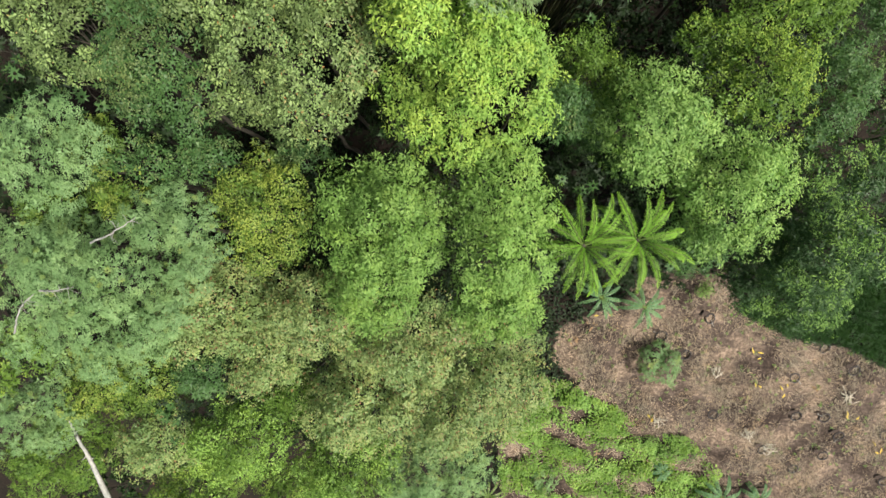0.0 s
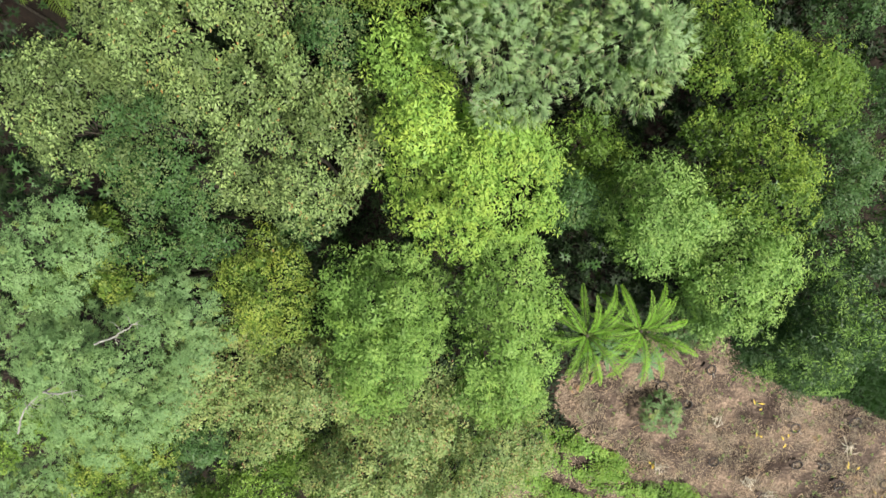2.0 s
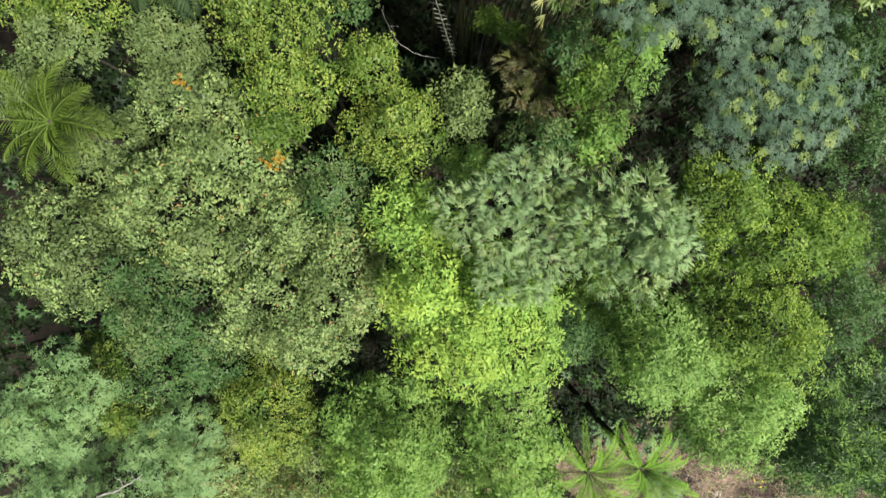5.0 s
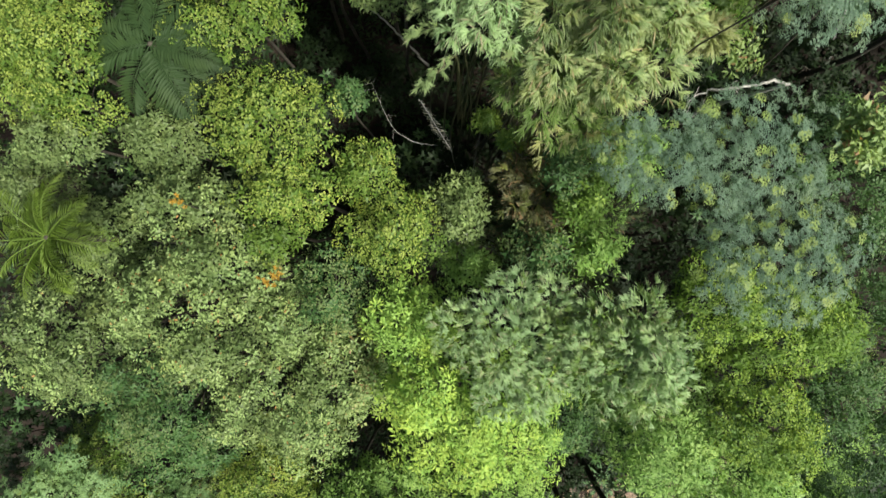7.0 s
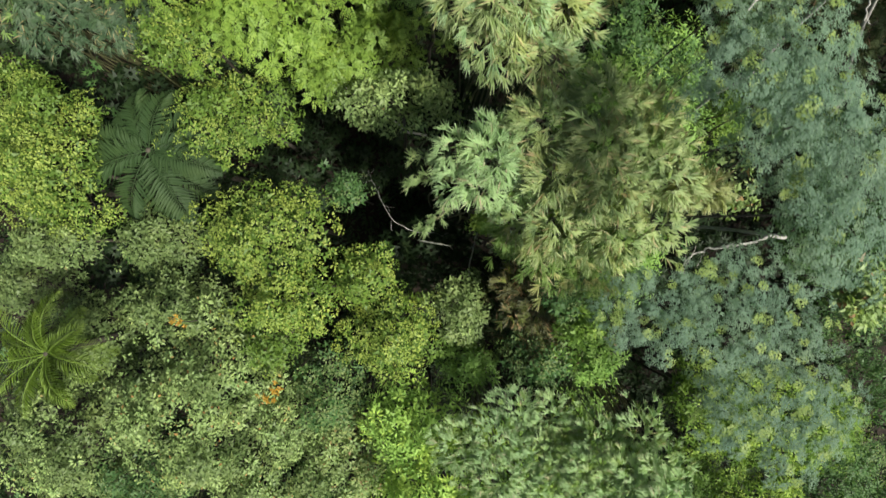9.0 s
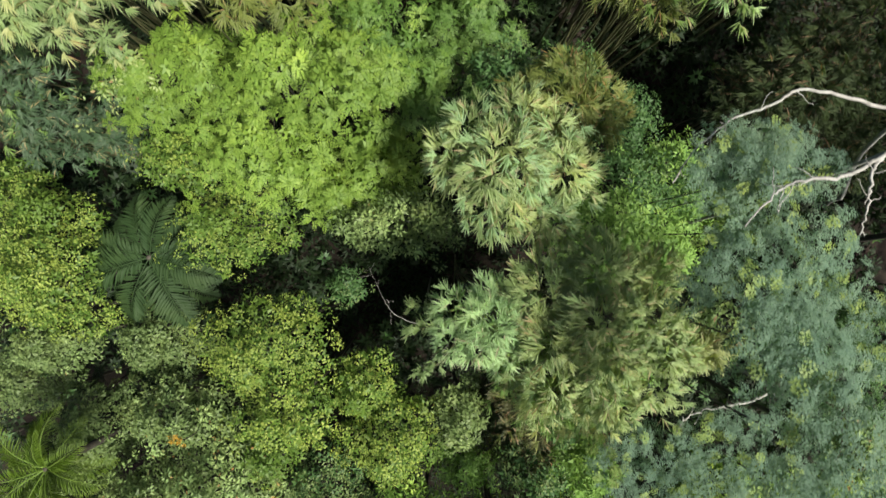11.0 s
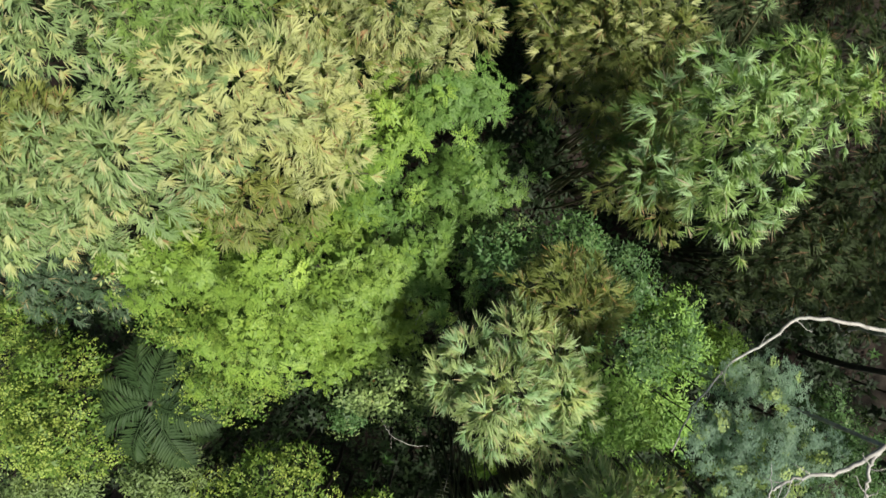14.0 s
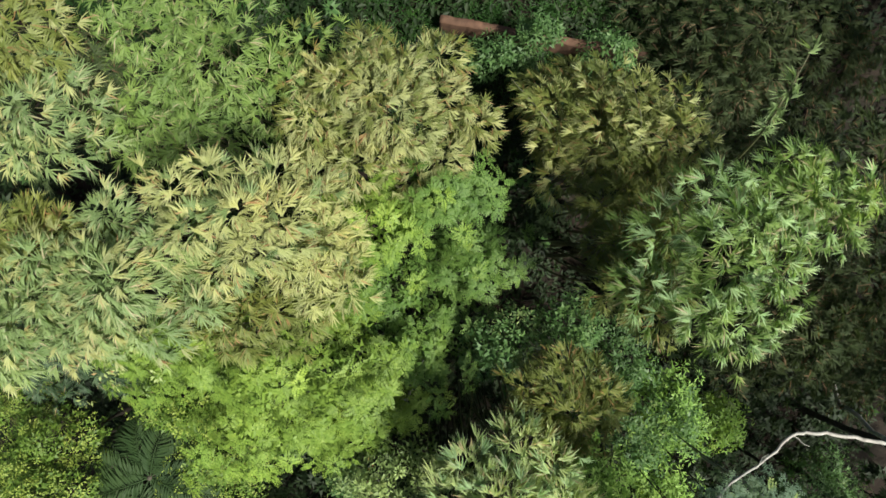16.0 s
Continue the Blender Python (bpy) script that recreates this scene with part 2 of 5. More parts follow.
def tube(points, radii, sides=6):
    """A tapered tube along a line of points: vertices and triangles."""
    p, r = np.asarray(points, float), np.asarray(radii, float)
    n = len(p)
    d = unit(np.gradient(p, axis=0))
    ref = np.where(np.abs(d[:, 2:3]) > 0.9, [[1.0, 0, 0]], [[0, 0, 1.0]])
    a = unit(np.cross(d, ref))
    b = np.cross(d, a)
    ang = np.linspace(0, 2 * np.pi, sides, endpoint=False)
    ring = a[:, None] * np.cos(ang)[None, :, None] + b[:, None] * np.sin(ang)[None, :, None]
    v = np.concatenate([(p[:, None] + ring * r[:, None, None]).reshape(-1, 3), p[-1:] + d[-1:] * r[-1]])
    f = []
    for i in range(n - 1):
        for j in range(sides):
            k = (j + 1) % sides
            f += [(i * sides + j, i * sides + k, (i + 1) * sides + k), (i * sides + j, (i + 1) * sides + k, (i + 1) * sides + j)]
    f += [((n - 1) * sides + j, (n - 1) * sides + (j + 1) % sides, n * sides) for j in range(sides)]
    return v, np.array(f)


def joined(pieces):
    verts, tris, k = [], [], 0
    for v, f in pieces:
        verts.append(v)
        tris.append(np.asarray(f) + k)
        k += len(v)
    return np.concatenate(verts), np.concatenate(tris)


def blades(base, along, face, length, width, fold=0.16, widest=0.42, droop=0.15):
    """Pointed leaf blades, each two triangles folded along the midrib."""
    n = len(base)
    length, width = np.broadcast_to(length, n)[:, None], np.broadcast_to(width, n)[:, None]
    along = unit(along)
    side = unit(np.cross(along, face))
    up = np.cross(side, along)
    mid = base + along * length * widest
    tip = base + along * length - np.array([0, 0, 1.0]) * length * droop
    lift = up * width * fold
    v = np.stack([base, mid + side * width / 2 + lift, tip, mid - side * width / 2 + lift], 1).reshape(-1, 3)
    i = np.arange(n)[:, None] * 4
    return v, np.concatenate([i + [0, 1, 2], i + [0, 2, 3]])


def darts(base, along, face, length, width, droop=0.15):
    """Small far leaves, each one pointed triangle with its broad end at the twig."""
    n = len(base)
    length, width = np.broadcast_to(length, n)[:, None], np.broadcast_to(width, n)[:, None]
    along = unit(along)
    side = unit(np.cross(along, face)) * width / 2
    foot = base + along * length * 0.12
    tip = base + along * length * 1.05 - np.array([0, 0, 1.0]) * length * droop
    v = np.stack([foot + side, tip, foot - side], 1).reshape(-1, 3)
    return v, np.arange(n * 3).reshape(-1, 3)


def bent(rng, a, b, sag=0.0, wander=0.08, n=7):
    """A slightly crooked line from a to b."""
    a, b = np.asarray(a, float), np.asarray(b, float)
    t = np.linspace(0, 1, n)[:, None]
    p = a + (b - a) * t
    size = np.linalg.norm(b - a)
    p += np.cumsum(rng.normal(0, 1, (n, 3)), 0) * wander * size / n * np.sin(np.pi * t)
    p[:, 2] += sag * np.sin(np.pi * t[:, 0])
    return p


def lobes_of(rng, rx, ry, rz, count, size):
    """Rounded masses that make up a crown; centre of its top at the origin: rows of x, y, z, radius."""
    rows, tries = [], 0
    while len(rows) < count and tries < 900:
        tries += 1
        a, d = rng.uniform(0, 2 * np.pi), math.sqrt(rng.uniform(0, 1))
        k = 1 - 0.72 * size
        r = size * min(rx, ry) * rng.uniform(0.75, 1.2)
        x, y = rx * d * math.cos(a) * k, ry * d * math.sin(a) * k
        if all((x - q[0]) ** 2 + (y - q[1]) ** 2 > (0.8 * (r + q[3]) * (1 - tries / 1400)) ** 2 for q in rows):
            rows.append((x, y, -r - rz * d ** 1.9 + rng.uniform(-0.8, 0.25) * r, r))
    return np.array(rows)


def ripple(rng, p, wave):
    """A smooth uneven field over the points, about -1 to 1, with swells of that many metres."""
    f = np.zeros(len(p))
    for _ in range(4):
        f += np.sin(p @ (unit(rng.normal(0, 1, 3)) * 2 * np.pi / wave) + rng.uniform(0, 6.28))
    return f / 2.2


def shell(rng, lobes, spacing, low=-0.08, inside=0.86, squash=0.95, rough=0.12):
    """Twig ends spread over the outside of the masses: places and outward directions."""
    at, out = [], []
    for k, (x, y, z, r) in enumerate(lobes):
        n = max(6, int(2 * np.pi * r * r * (1 - low) / spacing ** 2))
        dz = np.clip(low + (1 - low) * (np.arange(n) + 0.5) / n + rng.normal(0, 0.6 / n ** 0.5 * 0.3, n), -0.99, 0.999)
        a = np.arange(n) * 2.39996 + rng.uniform(0, 6.28) + rng.normal(0, 0.12, n)
        h = np.sqrt(1 - dz * dz)
        d = np.stack([h * np.cos(a), h * np.sin(a), dz], 1)
        p = np.array([x, y, z]) + d * [r, r, r * squash] * (1 + rng.normal(0, rough, n)[:, None])
        keep = np.ones(n, bool)
        for j, (x2, y2, z2, r2) in enumerate(lobes):
            if j != k:
                keep &= np.linalg.norm((p - [x2, y2, z2]) / [1, 1, squash], axis=1) > r2 * inside
        at.append(p[keep])
        out.append(d[keep])
    return np.concatenate(at), np.concatenate(out)


def rosettes(rng, at, out, per, length, width, tilt=(15, 75), droop=0.15, up=0.45, small=True):
    """Leaves that radiate from each twig end."""
    n = len(at)
    axis = unit(out + [0, 0, up] + rng.normal(0, 0.14, (n, 3)))
    ref = unit(np.cross(axis, rng.normal(0, 1, (n, 3))))
    ref2 = np.cross(axis, ref)
    a = (np.arange(per)[None, :] * 2.39996 + rng.uniform(0, 6.28, (n, 1)) + rng.normal(0, 0.2, (n, per)))[..., None]
    e = np.radians(np.linspace(tilt[1], tilt[0], per)[None, :] + rng.normal(0, 9, (n, per)))[..., None]
    d = (ref[:, None] * np.cos(a) + ref2[:, None] * np.sin(a)) * np.cos(e) + axis[:, None] * np.sin(e)
    s = rng.uniform(0.7, 1.15, (n, per))
    face = np.broadcast_to(axis[:, None] + rng.normal(0, 0.15, (n, per, 3)), d.shape)
    base = np.broadcast_to(at[:, None], d.shape) + d * 0.15 * length
    make = darts if small else blades
    return make(base.reshape(-1, 3), d.reshape(-1, 3), face.reshape(-1, 3), (s * length).ravel(), (s * width).ravel(), **({"droop": droop} if small else {"droop": droop, "fold": 0.16}))


def clumps(rng, at, out, radius, per, length, width, up=0.35, droop=0.2, star=0.0):
    """Small domes of leaves at the twig ends, leaves lying on the dome like tiles."""
    n = len(at)
    axis = unit(out + [0, 0, up] + rng.normal(0, 0.18, (n, 3)))
    ref = unit(np.cross(axis, rng.normal(0, 1, (n, 3))))
    ref2 = np.cross(axis, ref)
    size = rng.uniform(0.65, 1.25, (n, 1, 1))
    c = ((np.arange(per) + 0.5) / per)[None, :, None] * 1.05 - 0.1 + rng.normal(0, 0.06, (n, per, 1))
    c = np.clip(c, -0.2, 0.995)
    a = (np.arange(per) * 2.39996)[None, :, None] + rng.uniform(0, 6.28, (n, 1, 1)) + rng.normal(0, 0.25, (n, per, 1))
    flat = ref[:, None] * np.cos(a) + ref2[:, None] * np.sin(a)
    d = flat * np.sqrt(1 - c * c) + axis[:, None] * c
    base = at[:, None] + d * radius * size * rng.uniform(0.45, 1.0, (n, per, 1))
    along = flat * (0.35 + 0.65 * c) + d * (0.45 + star) + rng.normal(0, 0.2, d.shape)
    face = d + axis[:, None] * 0.4 + rng.normal(0, 0.15, d.shape)
    s = (rng.uniform(0.7, 1.15, (n, per)) * size[:, :, 0] ** 0.5)
    return blades(base.reshape(-1, 3), along.reshape(-1, 3), face.reshape(-1, 3), (s * length).ravel(), (s * width).ravel(), 0.14, 0.45, droop)


def feathers(rng, at, out, per, length, pairs, leaflet, width, tilt=(5, 45), droop=0.25, up=0.8):
    """Compound leaves that radiate from each twig end: leaflets in pairs along a stalk."""
    n = len(at)
    axis = unit(out + [0, 0, up] + rng.normal(0, 0.15, (n, 3)))
    ref = unit(np.cross(axis, rng.normal(0, 1, (n, 3))))
    ref2 = np.cross(axis, ref)
    a = (np.arange(per)[None, :] * 6.2832 / per + rng.uniform(0, 6.28, (n, 1)) + rng.normal(0, 0.25, (n, per)))[..., None]
    e = np.radians(rng.uniform(tilt[0], tilt[1], (n, per)))[..., None]
    d = ((ref[:, None] * np.cos(a) + ref2[:, None] * np.sin(a)) * np.cos(e) + axis[:, None] * np.sin(e)).reshape(-1, 3)
    base = np.repeat(at, per, 0)
    face = np.repeat(axis, per, 0)
    size = rng.uniform(0.7, 1.15, len(d))
    side = unit(np.cross(d, face))
    t = np.linspace(0.22, 1.0, pairs)
    p = base[:, None] + d[:, None] * (t * length)[None, :, None] * size[:, None, None]
    p[..., 2] -= droop * length * (t ** 2)[None, :] * size[:, None]
    taper = (np.sin(np.pi * (0.18 + 0.74 * t)))[None, :] * size[:, None]
    both = []
    for sgn in (-1, 1):
        q = side[:, None] * sgn * 0.86 + d[:, None] * 0.5 + rng.normal(0, 0.1, p.shape)
        q[..., 2] -= 0.25
        both.append((p.reshape(-1, 3), q.reshape(-1, 3), (taper * leaflet).ravel()))
    b, q, l = (np.concatenate(c) for c in zip(*both))
    f = np.tile(np.repeat(face, pairs, 0), (2, 1))
    return blades(b, q, f, l, np.maximum(l * width / leaflet, 0.3 * width), 0.1, 0.45, 0.1)


def fans(rng, at, out, per, length, width, lean=-0.25, spread=38, droop=0.25):
    """Hand-like sprays of narrow leaves, as bamboo bears them: they point outwards and hang."""
    n = len(at)
    g = out * [1, 1, 0.25] + rng.normal(0, 0.24, (n, 3))
    g[:, 2] += lean
    g = unit(g)
    side = unit(np.cross(g, [0, 0, 1.0]) + rng.normal(0, 0.25, (n, 3)))
    a = np.radians(np.linspace(-spread, spread, per)[None, :] + rng.normal(0, 8, (n, per)))[..., None]
    d = g[:, None] * np.cos(a) + side[:, None] * np.sin(a) + rng.normal(0, 0.06, (n, per, 3))
    s = rng.uniform(0.6, 1.1, (n, per)) * np.cos(a[..., 0] * 0.6)
    face = np.broadcast_to(unit(np.cross(side, g))[:, None], d.shape) + rng.normal(0, 0.12, d.shape)
    base = np.broadcast_to(at[:, None], d.shape) - g[:, None] * (np.linspace(0, 0.25, per) * length)[None, :, None]
    return blades(base.reshape(-1, 3), d.reshape(-1, 3), face.reshape(-1, 3), (s * length).ravel(), (s * width).ravel() + 0.2 * width, 0.12, 0.35, droop)


SEED = [10]
PINNATE = ("pinnate", "pinnate_deep")
CROWNS, PLANTED = [], []


def fresh():
    SEED[0] += 1
    return np.random.default_rng(SEED[0])


# ---- kinds of plants ----
# style: leaves, young leaves, form, tuft radius, tuft spacing, unevenness, leaves to a tuft, leaf length, leaf width, mass size, masses
STYLE = {
    "grey": ("grey", "grey_young", "tuft", 0.115, 0.245, 0.2, 12, 0.125, 0.056, 0.32, 13, "grey-green broadleaf tree with pale glossy upper leaves"),
    "teal": ("teal", "grey", "tuft", 0.1, 0.225, 0.14, 11, 0.09, 0.045, 0.38, 10, "deep green broadleaf tree with a dense smooth crown"),
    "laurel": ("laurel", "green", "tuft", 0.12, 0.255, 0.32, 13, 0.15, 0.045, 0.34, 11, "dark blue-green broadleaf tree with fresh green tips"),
    "green": ("green", "green_young", "tuft", 0.12, 0.255, 0.3, 14, 0.16, 0.044, 0.34, 11, "fresh green broadleaf tree with fine dense foliage"),
    "sage": ("sage", "sage_young", "tuft", 0.12, 0.255, 0.28, 14, 0.155, 0.044, 0.34, 11, "sage green broadleaf tree with fine pale foliage"),
    "bright": ("bright", "bright_young", "tuft", 0.115, 0.255, 0.25, 12, 0.165, 0.05, 0.34, 11, "bright yellow-green broadleaf tree in young leaf"),
    "lime": ("lime", "lime_young", "tuft", 0.098, 0.22, 0.18, 11, 0.09, 0.05, 0.36, 10, "dark green tree with yellow-green leaf rosettes"),
    "olive": ("olive", "olive_young", "tuft", 0.12, 0.235, 0.2, 14, 0.09, 0.044, 0.36, 10, "dark olive tree with yellowish shoot tips"),
    "scrub": ("scrub", "scrub_young", "tuft", 0.135, 0.28, 0.36, 12, 0.13, 0.062, 0.32, 13, "drab olive-grey tree with dusty pale leaves"),
    "soft": ("olive", "bright", "tuft", 0.15, 0.3, 0.34, 12, 0.17, 0.05, 0.34, 11, "yellow-green tree with soft narrow leaves"),
    "blue": ("blue", "blue_young", "feather", 0.0, 0.215, 0.13, 7, 0.16, 0.035, 0.28, 16, "tall blue-green feathery tree with flat airy foliage"),
    "feather": ("feather", "blue_young", "feather", 0.0, 0.37, 0.2, 7, 0.27, 0.055, 0.3, 14, "soft light green feathery tree with airy foliage"),
    "pinnate": ("pinnate", "olive_young", "feather", 0.0, 0.66, 0.4, 9, 0.38, 0.034, 0.34, 12, "grass-green tree with drooping compound leaves"),
    "pinnate_deep": ("pinnate_deep", "pinnate", "feather", 0.0, 0.6, 0.32, 9, 0.36, 0.03, 0.36, 11, "deep green tree with drooping compound leaves"),
    # leaf colour of this style already holds the shade under the crowns
    "dark": ("under", "teal", "tuft", 0.2, 0.5, 0.3, 14, 0.26, 0.13, 0.42, 6, "dark green understorey or unseen shade-casting tree, leaves darkened for shade"),
}


def tree(*spec, **more):
    """Mark where a tree stands; grow_trees() builds them once all crowns are known."""
    PLANTED.append((spec, more))
    CROWNS.append((*spec[:2], *spec[3:5], spec[2]))


def hidden(at, me):
    """Twigs in the deep shade under a neighbour's crown, which bear no leaves."""
    out = np.zeros(len(at), bool)
    for k, (x, y, rx, ry, top) in enumerate(CROWNS):
        if k != me:
            out |= (((at[:, 0] - x) / rx) ** 2 + ((at[:, 1] - y) / ry) ** 2 < 0.5) & (at[:, 2] < top - 0.9) & (at[:, 2] > top - 3.5)
    return out


def grow_trees():
    for spec, more in PLANTED:
        grow_tree(*spec, **more)
    PLANTED.clear()


def grow_tree(x, y, top, rx, ry, style, rise=1.4, young=0.28, name="broadleaf_tree", base=None):
    """A broadleaf tree: tapered trunk, limbs, a lobed crown of single leaves, paler young leaves at the tips that also
    lighten its tops.
    """
    rng = fresh()
    old, new_leaf, form, tuft, spacing, relief, per, length, width, size, count, label = STYLE[style]
    bx, by = base or (x, y)
    foot = float(ground_z(bx, by))
    root = thing(name, bx, by, foot, label, "tree", "forest trees")
    r = min(rx, ry)
    lobes = lobes_of(rng, rx, ry, rise * r, count, size)
    h = top - foot
    long, steps = max(rx, ry), max(1, round(max(rx, ry) / r))
    for k in range(steps):
        t = (k + 0.5) / steps * 2 - 1 if steps > 1 else 0.0
        q = (long - r) * t * 1.2
        core = (q if rx > ry else 0.0, q if ry >= rx else 0.0, -1.5 * r - rise * r * 0.3, 0.75 * r)
        lobes = np.concatenate([lobes, [core]])
    lobes[:, 2] += h - lobes[:, 2].max() - lobes[lobes[:, 2].argmax(), 3] * 0.95
    lobes[:, :2] += [x - bx, y - by]
    low = {"pinnate": 0.12, "pinnate_deep": 0.12, "blue": 0.25}.get(style, -0.1)
    at, out = shell(rng, lobes, spacing, low, 0.86, 1.0 if form == "feather" else 1.2, 0.3 if style in PINNATE else 0.2 if form == "feather" else 0.04)
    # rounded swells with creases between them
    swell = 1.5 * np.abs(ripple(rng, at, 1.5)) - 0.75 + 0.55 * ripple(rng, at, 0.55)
    at = at + out * (relief * 1.5 * swell)[:, None]
    me = next(k for k, c in enumerate(CROWNS) if c[0] == x and c[1] == y)
    gone = hidden(at + [bx, by, foot], me)
    at, out, swell = at[~gone], out[~gone], swell[~gone]
    if form == "tuft":
        # knobs of leaves on an uneven surface; pale young growth favours raised, upturned ones, which also paints lit
        # tops
        at = at + out * rng.normal(0, 0.2 * relief, len(at))[:, None]
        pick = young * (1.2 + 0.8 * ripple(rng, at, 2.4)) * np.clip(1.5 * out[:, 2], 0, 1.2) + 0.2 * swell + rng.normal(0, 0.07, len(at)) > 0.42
    else:
        # upturned twigs get more of the paler leaves, a painted lightening from above
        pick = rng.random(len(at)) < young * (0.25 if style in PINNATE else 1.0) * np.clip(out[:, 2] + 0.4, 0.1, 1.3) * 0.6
    inner_at, inner_out = shell(rng, lobes * [1, 1, 1, 0.66 if form == "feather" else 0.87], 0.29, 0.0, 0.8)

    def grow(a, o, k=1.0):
        if form == "feather":
            if style in PINNATE:
                return feathers(rng, a + o * rng.normal(0, 0.18, len(a))[:, None], o, per, length * k, 7, 0.085, width * 1.4, (0, 34), 0.42, 1.4)
            if k < 1:
                return feathers(rng, a, o, 6, 0.13, 3, 0.07, 0.04)
            return feathers(rng, a, o, per, length, 4, 0.3 * length, width, (-5, 25), 0.2, 1.2)
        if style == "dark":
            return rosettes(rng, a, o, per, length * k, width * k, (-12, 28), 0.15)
        return clumps(rng, a, o, tuft, per, length, width, star=0.3 if width < 0.33 * length else 0.0)
    gone = hidden(inner_at + [bx, by, foot], me)
    inner_at, inner_out = inner_at[~gone], inner_out[~gone]
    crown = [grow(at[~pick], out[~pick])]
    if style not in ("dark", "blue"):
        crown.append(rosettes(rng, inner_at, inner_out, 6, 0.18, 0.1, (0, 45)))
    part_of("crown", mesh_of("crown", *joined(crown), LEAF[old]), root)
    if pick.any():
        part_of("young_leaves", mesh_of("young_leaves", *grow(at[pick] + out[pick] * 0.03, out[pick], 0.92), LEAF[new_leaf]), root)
    c = lobes[:, :3].mean(0)
    fork = np.array([c[0] * 0.5, c[1] * 0.5, max(h * 0.45, c[2] - 1.3 * r)])
    if base:
        fork = np.array([c[0] * 0.75, c[1] * 0.75, c[2] - 0.8 * r])
    girth = (0.022 * r + 0.003 * h) * (0.25 if style == "blue" else 1.0)
    line = bent(rng, (0, 0, -0.3), fork, wander=0.06)
    part_of("trunk", mesh_of("trunk", *tube(line, np.linspace(girth * 1.35, girth * 0.8, 7), 8), BARK, True), root)
    for k in range(min(len(lobes), 3 if style in ("dark", "blue") else 6)):
        l = lobes[k]
        line = bent(rng, line[-1] if k % 2 else line[-1] * 1.0, l[:3] + [0, 0, 0.3 * l[3]], 0.12 * r, 0.12)
        part_of("limb", mesh_of("limb", *tube(line, np.linspace(girth * 0.42, girth * 0.1, 7), 5), BARK, True), root)
        line = np.array([fork])
    return root


def bamboo(x, y, top, rx, ry, leaf="bamboo", young=0.0, second="bamboo_olive", length=0.32, spacing=0.215, count=11, size=0.32, lean=-0.08, base=None, rise=0.5, spray=13, spread=40):
    """A clump of arching bamboo: culms, and sprays of narrow leaves in hanging masses."""
    rng = fresh()
    if leaf == "bamboo_dark_shaded":
        length, spacing, spray, spread = 0.36, 0.33, 10, 48
    bx, by = base or (x, y)
    foot = float(ground_z(bx, by))
    words = {"bamboo_cream": "cream and pale green", "bamboo_silver": "silvery green", "bamboo_shade": "shade-dimmed teal fan palm, built as a", "bamboo_pale": "pale grey-green", "bamboo": "grey-green", "bamboo_gold": "straw-yellow", "bamboo_olive": "olive green", "bamboo_dark_shaded": "dark brownish-green, shade-dimmed", "bamboo_brown": "drab brown and green"}[leaf]
    root = thing("bamboo_clump", bx, by, foot, words + " bamboo clump with arching culms and narrow leaves", "bamboo", "bamboo clumps")
    shift = np.array([x - bx, y - by, 0.0])
    lobes = lobes_of(rng, rx, ry, rise * min(rx, ry), count, size)
    mid = 0.45 * min(rx, ry)
    lobes = np.concatenate([lobes, [[0, 0, lobes[:, 2].max() - 0.6 * mid, mid]]])
    lobes[:, 2] += top - foot - lobes[:, 2].max() - lobes[lobes[:, 2].argmax(), 3] * 0.95
    CROWNS.append((x, y, rx, ry, top))
    at, out = shell(rng, lobes, spacing, -0.15, 0.8, rough=0.22)
    turn = 2.4 * ripple(rng, at, 3.2)
    out = unit(out + unit(at * [1, 1, 0]) * 0.4 + 0.4 * np.stack([np.cos(turn), np.sin(turn), 0 * turn], 1))
    at = at + out * (0.14 * ripple(rng, at, 0.9))[:, None]
    inner_at, inner_out = shell(rng, lobes * [1, 1, 1, 0.84], spacing * 1.05, 0.0, 0.75)
    pick = rng.random(len(at)) < young
    width = 0.076 * length
    v = [fans(rng, at[~pick], out[~pick], spray, length, width, lean, spread), fans(rng, inner_at, inner_out, 9, length * 1.1, width * 1.2, lean)]
    v, f = joined(v)
    part_of("foliage", mesh_of("foliage", v + shift, f, LEAF[leaf]), root)
    if pick.any():
        v, f = fans(rng, at[pick] + out[pick] * 0.05, out[pick], spray, length, width, lean, spread)
        part_of("young_foliage", mesh_of("young_foliage", v + shift, f, LEAF[second]), root)
    for l in lobes:
        a = rng.normal(0, 0.35, 2)
        mid = np.array([a[0] * 2, a[1] * 2, (l[2]) * 0.7]) + shift * 0.45
        tip = l[:3] + shift + [0, 0, 0.5 * l[3]]
        t = np.linspace(0, 1, 12)[:, None]
        p = (1 - t) ** 2 * np.array([a[0], a[1], -0.2]) + 2 * t * (1 - t) * mid + t * t * tip
        part_of("culm", mesh_of("culm", *tube(p, np.linspace(0.045, 0.008, 12), 6), CULM, True), root)
    return root


